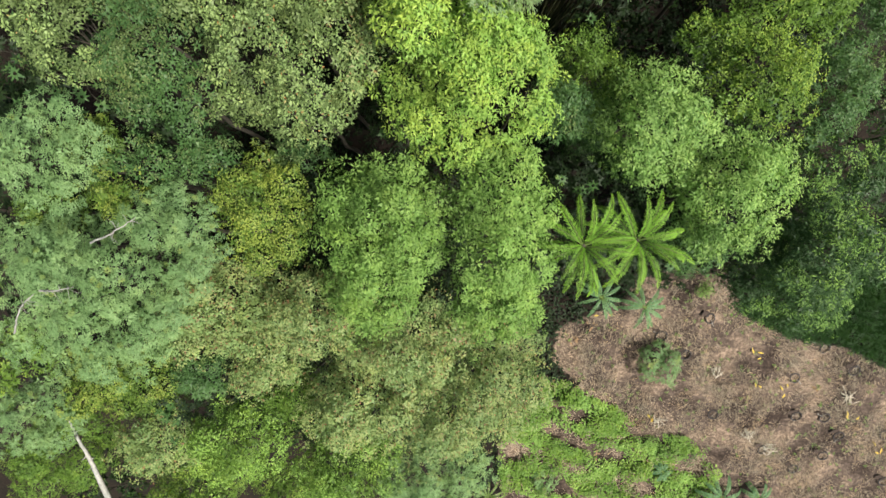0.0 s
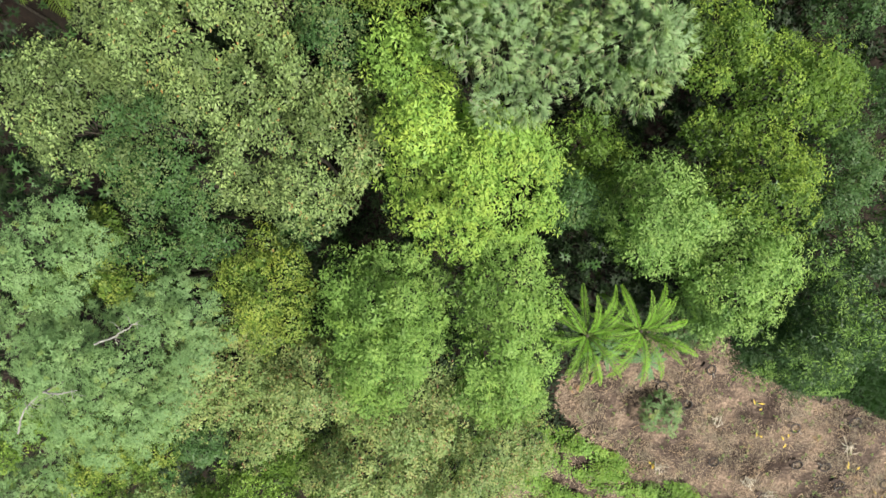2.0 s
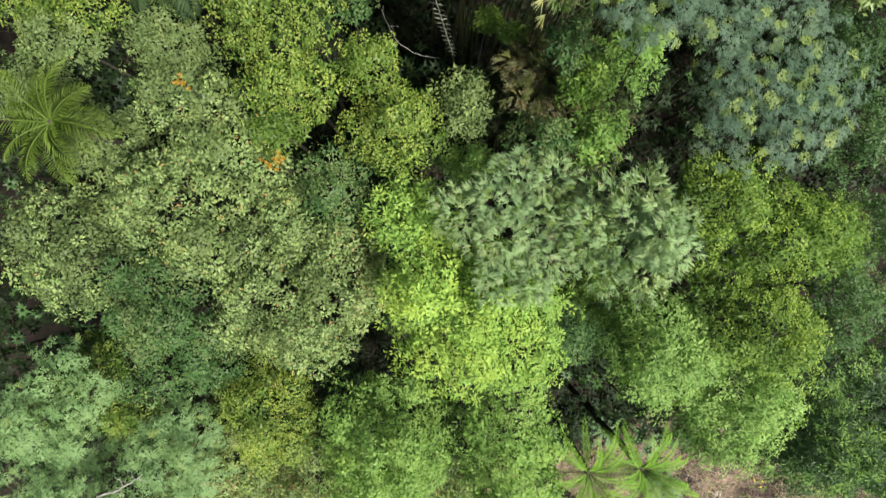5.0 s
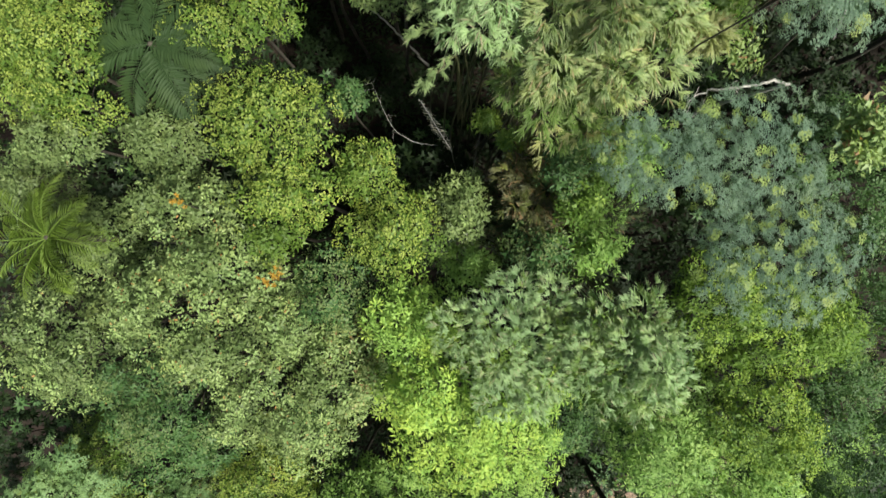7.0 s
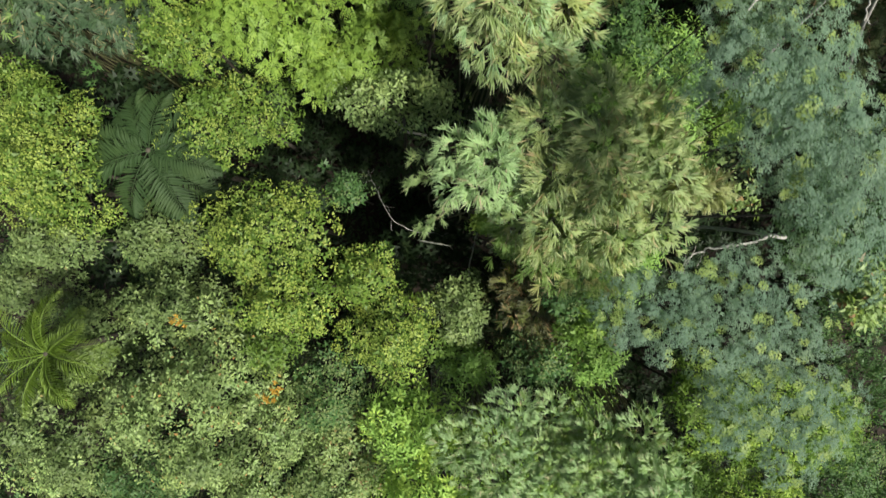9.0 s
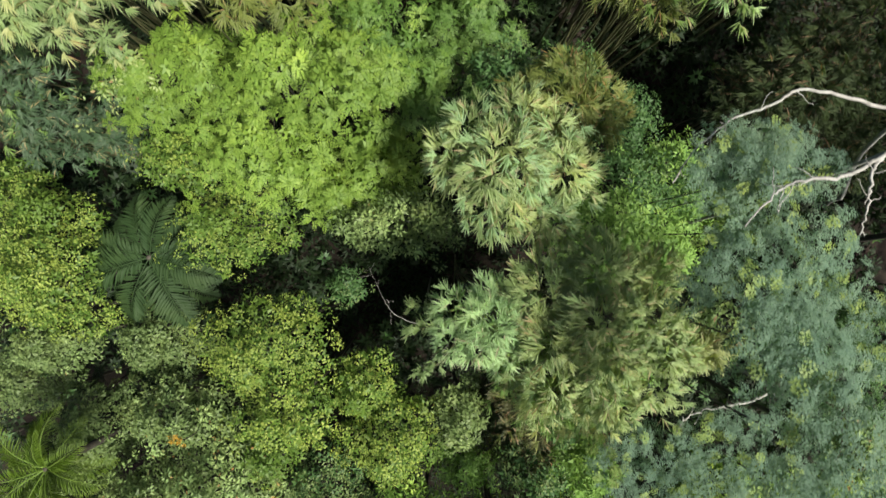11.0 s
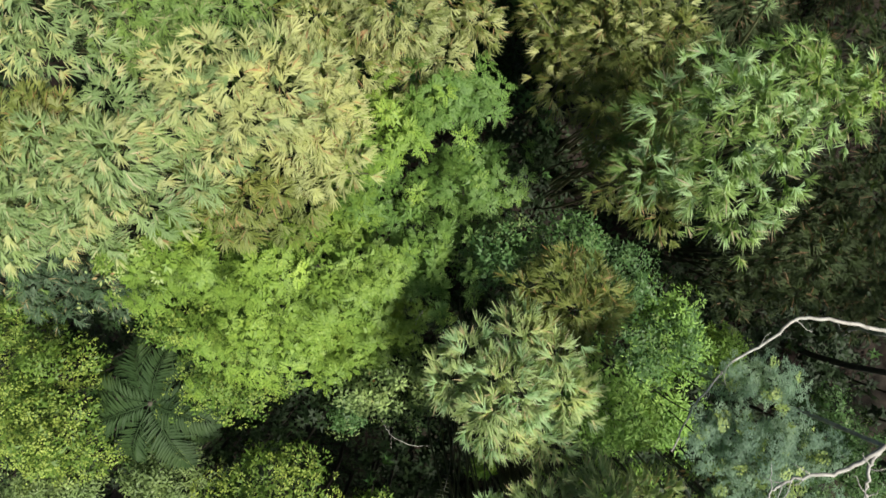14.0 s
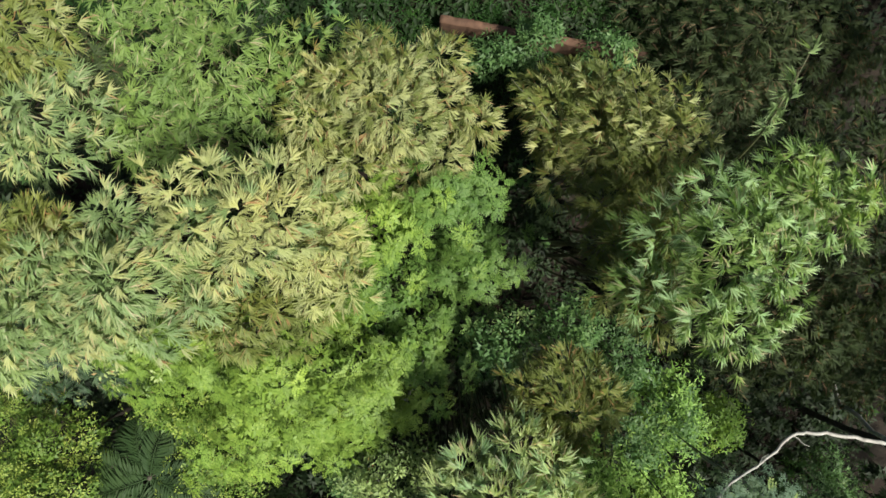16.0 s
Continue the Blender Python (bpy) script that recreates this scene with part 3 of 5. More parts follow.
def bamboo_shoot(points, leaf="bamboo_pale", length=0.3):
    """One long bamboo culm that arches out of the thicket, with leaf sprays along its upper end."""
    rng = fresh()
    p = np.array(points, float)
    x, y = p[0, :2] + rng.normal(0, 0.6, 2)
    z = float(ground_z(x, y))
    root = thing("bamboo_shoot", x, y, z, "single arching bamboo shoot with pale leaf sprays", "bamboo")
    line = np.concatenate([[[x, y, z - 0.2], [x, y, z + 0.6 * (p[0, 2] - z)]], p]) - [x, y, z]
    t, q = np.linspace(0, 1, len(line)), np.linspace(0, 1, 40)
    line = np.stack([np.interp(q, t, line[:, k]) for k in range(3)], 1)
    for _ in range(6):
        line[1:-1] = (line[:-2] + line[1:-1] * 2 + line[2:]) / 4
    part_of("culm", mesh_of("culm", *tube(line, np.linspace(0.04, 0.008, 40), 6), CULM, True), root)
    k = rng.integers(40 - int(40 * 0.8 * (len(p) - 1) / (len(p) + 1)), 40, 26)
    at = line[k] + rng.normal(0, 0.05, (26, 3))
    way = unit(np.gradient(line, axis=0))[k] * 0.6 + rng.normal(0, 0.5, (26, 3)) * [1, 1, 0.2]
    part_of("foliage", mesh_of("foliage", *fans(rng, at, unit(way), 7, length, 0.1 * length, 0.0), LEAF[leaf]), root)
    return root


def dead_frond(low, middle, tip):
    """A tall bare stem that bears bleached leaflets in pairs along its upper end."""
    rng = fresh()
    p = np.array([low, middle, tip], float)
    z = float(ground_z(*p[0, :2]))
    root = thing("dead_frond", p[0, 0], p[0, 1], z, "tall dead stem with bleached white leaflets in a gap", "plant")
    line = np.concatenate([[[p[0, 0], p[0, 1], z - 0.2]], p]) - [p[0, 0], p[0, 1], z]
    t, q = np.linspace(0, 1, 4), np.linspace(0, 1, 60)
    line = np.stack([np.interp(q, t, line[:, k]) for k in range(3)], 1)
    part_of("stem", mesh_of("stem", *tube(line, np.linspace(0.03, 0.008, 60), 6), PALE_BARK, True), root)
    at = line[40:]
    way = unit(np.gradient(line, axis=0))[40:]
    side = unit(np.cross(way, [0.2, 1.0, 0.1]))
    size = 0.24 * np.sin(np.linspace(0.5, 2.9, len(at)))
    both = [blades(at, side * k + way * 0.3 + rng.normal(0, 0.08, at.shape), np.cross(side, way) + rng.normal(0, 0.1, at.shape), size, 0.045) for k in (-1, 1)]
    part_of("leaflets", mesh_of("leaflets", *joined(both), LEAF["bleached"]), root)
    return root


def bloom(x, y, z, count=9):
    """A spray of orange flowers standing out of a tree's crown on a bare stalk."""
    rng = fresh()
    root = thing("flower_spray", x, y, z - 1.6, "orange flower spray standing out of a tree crown", "flowers")
    part_of("stalk", mesh_of("stalk", *tube(bent(rng, (0, 0, -0.6), (0, 0, 1.5)), np.linspace(0.03, 0.01, 7), 5), BARK, True), root)
    for at in rng.normal(0, 0.11, (count, 3)) + [0, 0, 1.5]:
        part_of("flower", mesh_of("flower", *rosettes(rng, at[None], np.array([[0, 0, 1.0]]), 7, 0.09, 0.05), LEAF["orange"]), root)
    return root


def frond_mesh(rng, length, leaflets, leaflet, width, arch, leaf, vee=0.45, hang=0.35, sag=0.2, stem=None):
    """One long feather leaf lying along +x, rising and then bowing down."""
    t = np.linspace(0, 1, 14)
    p = np.stack([length * t * (1 - 0.12 * t), rng.normal(0, 0.02) * t * t * length, length * (arch * t - (arch * 0.75 + sag) * t ** 2.4)], 1)
    stalk = tube(p, np.linspace(0.022, 0.005, 14), 5)
    s = np.linspace(0.07 if stem else 0.12, 1.0, leaflets)
    at = np.stack([np.interp(s, t, p[:, k]) for k in range(3)], 1)
    d = unit(np.stack([np.interp(s, t, np.gradient(p[:, k])) for k in range(3)], 1))
    size = leaflet * np.sin(np.pi * (0.15 + 0.78 * s)) * rng.uniform(0.85, 1.1, leaflets)
    sets = []
    for sgn in (-1, 1):
        side = np.array([0, sgn, 0.0])
        q = side * 0.9 + d * (0.35 + 0.5 * s[:, None]) + [0, 0, vee - 0.2] + rng.normal(0, 0.07, (leaflets, 3))
        sets.append(blades(at, q, np.tile([0, 0, 1.0], (leaflets, 1)) + rng.normal(0, 0.15, (leaflets, 3)), size, width, 0.2, 0.4, hang))
    v, f = joined(sets)
    left, right = np.arange(leaflets) * 4, (np.arange(leaflets) + leaflets) * 4
    v[right] += [0, 0.008, 0]
    web = np.concatenate([np.stack([left[:-1], left[1:], right[:-1]], 1), np.stack([left[1:], right[1:], right[:-1]], 1)])
    return mesh_of("frond", v, np.concatenate([f, web]), leaf), mesh_of("stalk", *stalk, stem or RACHIS, True)


def palm(x, y, top, reach, leaf="palm", count=17, arch=0.75, leaflets=34, leaflet=0.42, width=0.045, label="feather palm with bright green arching fronds", name="palm_tree", category="palm", trunk=0.11, lowest=-0.1, tilt=55, z=None, vee=0.45, hang=0.35):
    """A palm or tree fern: trunk, and a crown of fronds that are each a leaf of their own."""
    rng = fresh()
    foot = float(ground_z(x, y)) if z is None else z
    root = thing(name, x, y, foot, label, category)
    h = top - foot - 0.25 * reach
    line = bent(rng, (0, 0, -0.2), (0, 0, h), wander=0.03)
    part_of("trunk", mesh_of("trunk", *tube(line, np.linspace(trunk * 1.4, trunk, 7), 9), BARK, True), root)
    kinds = [frond_mesh(rng, reach * 1.18, leaflets, leaflet, width, arch * k, LEAF[leaf], vee, hang, stem=LEAF[leaf] if leaf != "palm" else None) for k in (0.8, 1.0, 1.25)]
    for k in range(count):
        blade, stalk = kinds[k % 3]
        ob = part_of("frond", blade, root)
        up = lowest * 60 + (tilt - lowest * 60) * (k / count) ** 1.4
        ob.matrix_local = pose(0, 0, h, 0, 0, k * 137.5 + rng.uniform(-12, 12)) @ pose(0.04, 0, 0, rng.uniform(-14, 14), -up + 20, 0) @ Matrix.Scale(rng.uniform(0.85, 1.08), 4)
        st = part_of("stalk", stalk, ob)
    return root


def broad_plant(x, y, top, reach, count=8, leaf="banana", width=0.3, label="blue-green banana plant with torn arching leaves", name="banana_plant"):
    """A banana-like plant: a short stem and long paddle leaves with a midrib."""
    rng = fresh()
    foot = float(ground_z(x, y))
    root = thing(name, x, y, foot, label, "plant")
    h = max(0.3, top - foot - 0.3 * reach)
    part_of("stem", mesh_of("stem", *tube(bent(rng, (0, 0, -0.1), (0, 0, h)), np.linspace(0.13, 0.07, 7), 8), RACHIS, True), root)
    for k in range(count):
        n = 11
        t = np.linspace(0, 1, n)
        rise = rng.uniform(0.3, 0.9)
        p = np.stack([reach * t, 0 * t, reach * (rise * t - (rise + 0.35) * t * t)], 1)
        w = width * np.sin(np.pi * np.clip(0.05 + 0.95 * t, 0, 1)) ** 0.6 * rng.uniform(0.8, 1.1)
        pieces = []
        for sgn in (-1, 1):
            for i in range(1, n - 1):
                gap = rng.uniform(0.0, 0.35)
                a, b = p[i], p[i] * gap + p[i + 1] * (1 - gap)
                lean = np.array([0.35 * w[i], 0, -0.3 * w[i]])
                v = np.array([a, b, b + [0, sgn * w[i], 0] + lean, a + [0, sgn * w[i], 0] + lean])
                pieces.append((v, np.array([(0, 1, 2), (0, 2, 3)])))
        ob = part_of("leaf", mesh_of("leaf", *joined(pieces), LEAF[leaf]), root)
        ob.matrix_local = pose(0, 0, h, 0, 0, k * 137.5 + rng.uniform(-15, 15))
        part_of("midrib", mesh_of("midrib", *tube(p, np.linspace(0.02, 0.005, n), 5), RACHIS, True), ob)
    return root


def shrub(x, y, height, r, style, label, young=0.25, name="shrub", spacing_scale=1.0):
    """A low bush: a few stems and a rounded mass of leaves."""
    rng = fresh()
    old, new_leaf, form, tuft, spacing, relief, per, length, width, size, count, _ = STYLE[style]
    foot = float(ground_z(x, y))
    root = thing(name, x, y, foot, label, "shrub")
    lobes = lobes_of(rng, r, r, 0.5 * r, 6, 0.42)
    lobes[:, 2] += height - lobes[:, 2].max() - lobes[lobes[:, 2].argmax(), 3] * 0.95
    at, out = shell(rng, lobes, spacing * spacing_scale, -0.3)
    pick = rng.random(len(at)) < young
    make = (lambda a, o: feathers(rng, a, o, per, length, 5, 0.26 * length + 0.03, width)) if form == "feather" else (lambda a, o: clumps(rng, a, o, tuft, per, length, width))
    part_of("foliage", mesh_of("foliage", *make(at[~pick], out[~pick]), LEAF[old]), root)
    part_of("young_leaves", mesh_of("young_leaves", *make(at[pick], out[pick]), LEAF[new_leaf]), root)
    for l in lobes[:4]:
        part_of("stem", mesh_of("stem", *tube(bent(rng, (0, 0, -0.1), l[:3]), np.linspace(0.035, 0.01, 7), 5), BARK, True), root)
    return root


# ---- ground: one sheet to the horizon, forest litter with a mulched clearing ----
CLEARING = [(7.2, -7.6), (7.5, -5.2), (10.3, -3.7), (11.8, -2.0), (13.9, -0.9), (16.7, -1.6), (18.0, -4.0), (20.6, -5.4), (24.1, -6.0), (27.6, -7.8), (31.0, -8.9), (36.0, -22.2), (19.4, -23.5), (18.9, -16.1), (15.8, -12.8), (12.6, -12.5), (10.4, -10.1)]
VINES = [(5.6, -8.5), (10.3, -9.4), (12.9, -12.0), (16.1, -12.6), (18.5, -15.1), (18.6, -19.3), (13.3, -22.0), (5.1, -23.3), (3.9, -14.9)]
GRASS = [(17.8, -3.8), (20.6, -5.3), (24.1, -5.9), (27.6, -7.8), (30.9, -8.5), (28.6, -1.0), (19.9, -1.1), (17.0, -1.7)]


def inside(poly, x, y):
    """Which of the points lie within the outline."""
    hit = np.zeros(np.shape(x), bool)
    for (x1, y1), (x2, y2) in zip(poly, poly[1:] + poly[:1]):
        cross = (y1 > y) != (y2 > y)
        hit ^= cross & (x < (x2 - x1) * (y - y1) / (y2 - y1 + 1e-9) + x1)
    return hit


def scatter(rng, poly, per_m2):
    p = np.array(poly)
    lo, hi = p.min(0), p.max(0)
    n = int(per_m2 * np.prod(hi - lo))
    x, y = rng.uniform(lo[0], hi[0], n), rng.uniform(lo[1], hi[1], n)
    k = inside(poly, x, y)
    return np.stack([x[k], y[k], ground_z(x[k], y[k])], 1)


# litter colour taken near black: the canopy's shade is put into it
LITTER, nt, p = nodes_of("shade_darkened_leaf_litter", 0.9, 0.15)
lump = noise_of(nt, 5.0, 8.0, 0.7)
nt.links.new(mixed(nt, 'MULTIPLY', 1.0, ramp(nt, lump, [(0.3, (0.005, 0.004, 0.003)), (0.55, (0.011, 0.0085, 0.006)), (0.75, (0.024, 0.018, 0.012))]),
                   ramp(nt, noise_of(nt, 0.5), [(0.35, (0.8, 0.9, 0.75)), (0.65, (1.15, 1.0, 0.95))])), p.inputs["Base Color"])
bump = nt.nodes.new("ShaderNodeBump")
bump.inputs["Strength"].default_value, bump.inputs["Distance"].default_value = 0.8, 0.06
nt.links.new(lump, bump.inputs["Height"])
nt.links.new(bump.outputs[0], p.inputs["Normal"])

MULCH, nt, p = nodes_of("brown_mulch_and_soil", 0.9, 0.15)
lump = noise_of(nt, 6.0, 9.0, 0.72)
soil = ramp(nt, lump, [(0.33, (0.016, 0.012, 0.0095)), (0.5, (0.05, 0.04, 0.0315)), (0.68, (0.125, 0.102, 0.083))])
soil = mixed(nt, 'MULTIPLY', 1.0, soil, ramp(nt, noise_of(nt, 0.42, 7.0, 0.66), [(0.36, (0.4, 0.34, 0.31)), (0.5, (1.0, 0.93, 0.88)), (0.63, (2.4, 2.2, 1.95))]))
nt.links.new(soil, p.inputs["Base Color"])
bump = nt.nodes.new("ShaderNodeBump")
bump.inputs["Strength"].default_value, bump.inputs["Distance"].default_value = 0.5, 0.05
nt.links.new(lump, bump.inputs["Height"])
nt.links.new(bump.outputs[0], p.inputs["Normal"])


def build_ground():
    gx = np.concatenate([-np.geomspace(900, 34, 16), np.arange(-32, 36.1, 0.4), np.geomspace(38, 900, 16)])
    gy = np.concatenate([-np.geomspace(900, 26, 16), np.arange(-24, 44.1, 0.4), np.geomspace(46, 900, 16)])
    X, Y = np.meshgrid(gx, gy)
    Z = ground_z(X, Y)
    Z += 0.05 * np.sin(7.3 * X + 3 * np.sin(2.1 * Y)) * np.sin(6.1 * Y + 2 * np.sin(1.7 * X))
    nx, ny = len(gx), len(gy)
    i = (np.arange(ny - 1)[:, None] * nx + np.arange(nx - 1)[None, :]).ravel()
    tris = np.concatenate([np.stack([i, i + 1, i + nx + 1], 1), np.stack([i, i + nx + 1, i + nx], 1)])
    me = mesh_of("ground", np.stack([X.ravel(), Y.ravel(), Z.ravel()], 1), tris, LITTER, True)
    me.materials.append(MULCH)
    v = np.stack([X.ravel(), Y.ravel()], 1)[tris].mean(1)
    k = inside(CLEARING, v[:, 0], v[:, 1]) | inside(VINES, v[:, 0], v[:, 1])
    me.polygons.foreach_set("material_index", k.astype(np.int32))
    tagged(new("ground", me), "steep forest floor of leaf litter darkened for canopy shade, with a brown mulched clearing", "ground", kind="structure")


build_ground()


# ---- plants, from the foot of the slope upwards ----
tree(-10.52, -2.90, 12.5, 2.92, 2.92, "scrub", young=0.5)
tree(-5.80, -2.90, 12.3, 3.05, 2.52, "scrub", young=0.5)
tree(-1.57, -4.94, 11.8, 3.55, 3.00, "scrub", young=0.5)
tree(2.28, -6.72, 9.6, 3.27, 3.72, "scrub", young=0.5)
tree(-4.08, -7.51, 11.2, 3.34, 2.64, "scrub", young=0.5)
tree(-0.11, -8.41, 9.8, 2.63, 2.33, "scrub", young=0.5)
tree(-8.48, -5.39, 10.5, 2.27, 2.27, "scrub", young=0.5)
tree(-14.64, -6.01, 12.0, 3.28, 1.89, "lime", young=0.45)
tree(-9.72, -9.17, 10.8, 2.5, 2.3, "soft", young=0.35)
tree(-4.87, -10.89, 9.6, 3.1, 2.3, "soft", young=0.4)
tree(-7.75, -7.42, 8.5, 1.6, 1.8, "olive", young=0.1)
tree(-0.71, -12.58, 6.8, 3.58, 2.60, "feather")
tree(-13.9, -9.58, 9.2, 2.2, 2.2, "scrub", young=0.2)
tree(-19.24, -10.41, 9.5, 2.8, 2.4, "olive", young=0.1)
tree(-17.05, -6.85, 13.5, 1.75, 2.25, "feather")
tree(-11.93, -6.89, 9.5, 2.06, 2.06, "dark")
tree(-11.86, -1.13, 18.3, 3.86, 3.04, "feather", young=0.15)
tree(-12.03, 2.80, 20.2, 1.50, 2.03, "feather", young=0.15)
tree(-9.45, 0.69, 17.6, 2.26, 1.85, "feather")
tree(-12.26, -3.52, 16.5, 2.60, 1.51, "feather")
tree(-12.78, 3.63, 15.8, 1.30, 1.09, "lime")
tree(-11.58, 2.17, 15.5, 1.71, 1.18, "lime")
tree(-15.08, 1.43, 14.5, 1.57, 1.12, "lime")
tree(-6.85, 1.35, 16.2, 2.21, 2.64, "lime", young=1.15)
tree(-5.82, 3.09, 13.2, 1.43, 1.79, "teal")
tree(-1.62, 0.87, 17.8, 2.0, 2.71, "green", young=0.4)
tree(2.06, 0.67, 18.2, 2.02, 3.71, "green", young=0.5)
tree(-3.22, 0.93, 16.2, 1.45, 2.29, "green", young=0.12)
tree(-2.7, -1.73, 15.6, 1.89, 1.8, "green", young=0.25)
tree(1.89, -2.42, 16.0, 2.09, 1.25, "green", young=0.35)
tree(0.85, 5.32, 19.6, 3.01, 2.82, "bright", young=0.45)
tree(-0.82, 6.60, 20.9, 1.17, 1.17, "bright", young=0.8)
tree(2.36, 5.66, 19.4, 1.29, 1.66, "bright", young=0.25)
tree(5.52, 6.36, 15.8, 1.59, 2.34, "olive", young=0.2)
tree(7.36, 3.20, 12.5, 2.10, 1.85, "teal", young=0.1)
tree(5.67, 5.04, 13.5, 1.41, 1.41, "teal", young=0.1)
tree(7.28, 4.33, 18.6, 2.2, 2.2, "sage", young=0.55)
tree(10.51, 2.38, 17.3, 2.55, 2.15, "sage", young=0.65)
tree(10.45, 0.86, 15.5, 1.83, 1.40, "sage")
tree(10.12, 5.21, 19.6, 1.6, 1.7, "olive", young=0.9)
tree(8.19, 9.18, 20.4, 1.7, 1.55, "olive", young=0.35)
tree(9.06, 6.8, 17.9, 1.4, 1.0, "olive", young=0.3)
tree(10.65, 8.3, 19.4, 1.61, 1.6, "olive", young=0.3)
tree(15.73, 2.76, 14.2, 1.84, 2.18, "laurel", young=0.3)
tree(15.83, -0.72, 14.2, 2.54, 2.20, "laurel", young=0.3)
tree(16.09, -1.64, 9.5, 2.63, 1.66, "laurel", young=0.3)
tree(15.36, 6.20, 15.5, 1.29, 1.50, "teal")
tree(11.19, -0.07, 11.0, 1.82, 1.30, "teal", young=0.1)
palm(4.83, 0.05, 16.2, 1.75, count=21, arch=0.6, leaflet=0.23, leaflets=32, width=0.03, vee=0.5, hang=0.25, tilt=65, lowest=0.0)
palm(6.61, 0.23, 16.4, 1.75, count=21, arch=0.6, leaflet=0.23, leaflets=32, width=0.03, vee=0.5, hang=0.25, tilt=65, lowest=0.0)
tree(-11.20, 7.76, 19.4, 2.03, 1.86, "grey", young=0.15)
tree(-8.41, 9.16, 20.8, 1.93, 1.53, "grey", young=0.45)
tree(-6.60, 10.16, 21.2, 1.82, 1.74, "grey", young=0.45)
tree(-7.01, 8.14, 20.6, 2.14, 1.81, "grey", young=0.45)
tree(-9.15, 6.9, 19.3, 2.07, 1.2, "teal", young=0.4)
tree(-4.78, 5.43, 18.9, 2.00, 1.91, "grey", young=0.45)
tree(-5.85, 6.79, 19.2, 1.69, 1.51, "grey", young=0.45)
tree(-4.90, 8.58, 19.6, 1.56, 1.38, "grey", young=0.45)
tree(-8.89, 5.5, 18.9, 2.64, 1.95, "teal", young=0.45)
tree(-3.68, 9.50, 19.9, 1.27, 1.44, "teal", young=0.5)
tree(-3.49, 7.54, 18.2, 1.28, 1.28, "scrub")
tree(-2.84, 6.49, 17.6, 0.91, 1.31, "scrub")
tree(-13.72, 5.47, 16.2, 1.65, 1.65, "dark")
tree(-5.20, 2.54, 13.5, 1.49, 1.49, "dark")
palm(-10.73, 11.05, 20.7, 1.55, "palm_olive", 20, arch=0.5, leaflet=0.46, leaflets=25, width=0.019, vee=0.45, hang=0.4, tilt=60, label="feather palm with yellowish green drooping fronds")
tree(-5.02, 14.25, 21.6, 1.92, 1.66, "lime", young=0.75)
tree(-4.58, 12.35, 21.0, 1.82, 1.35, "lime", young=0.65)
tree(-5.10, 11.09, 20.0, 1.08, 0.75, "lime")
tree(-2.44, 12.97, 20.2, 1.08, 1.08, "lime", young=0.7)
tree(-1.64, 11.41, 20.5, 1.56, 1.47, "lime", young=0.75)
tree(0.39, 12.09, 19.6, 0.89, 1.28, "grey", young=0.15)
tree(-1.19, 8.73, 20.0, 1.51, 1.28, "bright", young=0.2)
tree(0.59, 10.29, 18.8, 1.07, 0.80, "green")
tree(-10.96, 16.14, 21.3, 1.40, 1.32, "lime", young=0.85)
tree(-11.23, 15.1, 19.8, 1.4, 1.0, "lime", young=0.6)
tree(-8.76, 14.02, 19.0, 1.5, 1.15, "grey", young=0.1)
tree(-7.52, 12.00, 20.3, 1.81, 1.07, "grey")
tree(-12.69, 8.47, 18.6, 1.74, 1.47, "grey")
tree(-11.13, 11.07, 18.6, 1.47, 1.47, "grey", young=0.1)
palm(-8.68, 16.67, 19.4, 2.05, "fern", 14, 0.35, 28, 0.75, 0.095, "dark green tree fern with broad feathery fronds", "tree_fern", "fern", 0.1, 0.0, 25, None, 0.2, 0.05)
tree(5.61, 12.81, 25.4, 1.79, 1.31, "blue", rise=0.3, young=0.2, base=(7.1, 12.3))
tree(6.37, 10.78, 25.3, 1.52, 1.70, "blue", rise=0.3, young=0.25, base=(7.9, 10.3))
tree(3.91, 12.74, 25.0, 1.17, 1.04, "blue", rise=0.3, young=0.2, base=(5.4, 12.2))
tree(4.31, 14.61, 29.6, 0.68, 1.36, "blue", rise=0.25, young=0.1, base=(5.8, 14.1))
tree(4.13, 15.77, 29.0, 0.62, 0.86, "blue", rise=0.25, young=0.1, base=(5.6, 15.3))
tree(4.50, 16.48, 27.4, 0.92, 1.11, "blue", rise=0.25, young=0.25, base=(6.0, 16.0))
tree(5.40, 16.93, 27.4, 1.15, 0.87, "blue", rise=0.25, young=0.25, base=(6.9, 16.4))
tree(6.43, 15.57, 26.8, 1.14, 1.14, "blue", rise=0.3, young=0.2, base=(7.9, 15.1))
tree(5.14, 18.34, 27.3, 0.91, 0.59, "blue", rise=0.3, young=0.2, base=(6.6, 17.8))
tree(4.67, 17.58, 26.8, 0.60, 0.55, "blue", rise=0.3, young=0.2, base=(6.2, 17.1))
tree(13.29, 14.3, 17.8, 1.73, 2.3, "teal", young=0.05)
tree(13.98, 11.58, 17.0, 1.26, 1.78, "teal", young=0.15)
tree(14.06, 5.57, 16.2, 1.19, 2.3, "teal", young=0.05)
tree(5.55, 13.89, 19.5, 0.86, 1.03, "green", young=0.1)
bamboo(1.77, 8.23, 21.4, 1.94, 2.1, "bamboo_silver", length=0.27, spacing=0.2, lean=0.15, young=0.1, second="bamboo")
bamboo(4.12, 8.11, 22.2, 1.7, 1.75, "bamboo_silver", length=0.27, spacing=0.2, lean=0.15, young=0.3, second="bamboo", base=(4.9, 11.0))
bamboo(4.91, 8.04, 22.9, 0.8, 0.9, "bamboo_silver", length=0.27, lean=0.1, base=(5.6, 11.0))
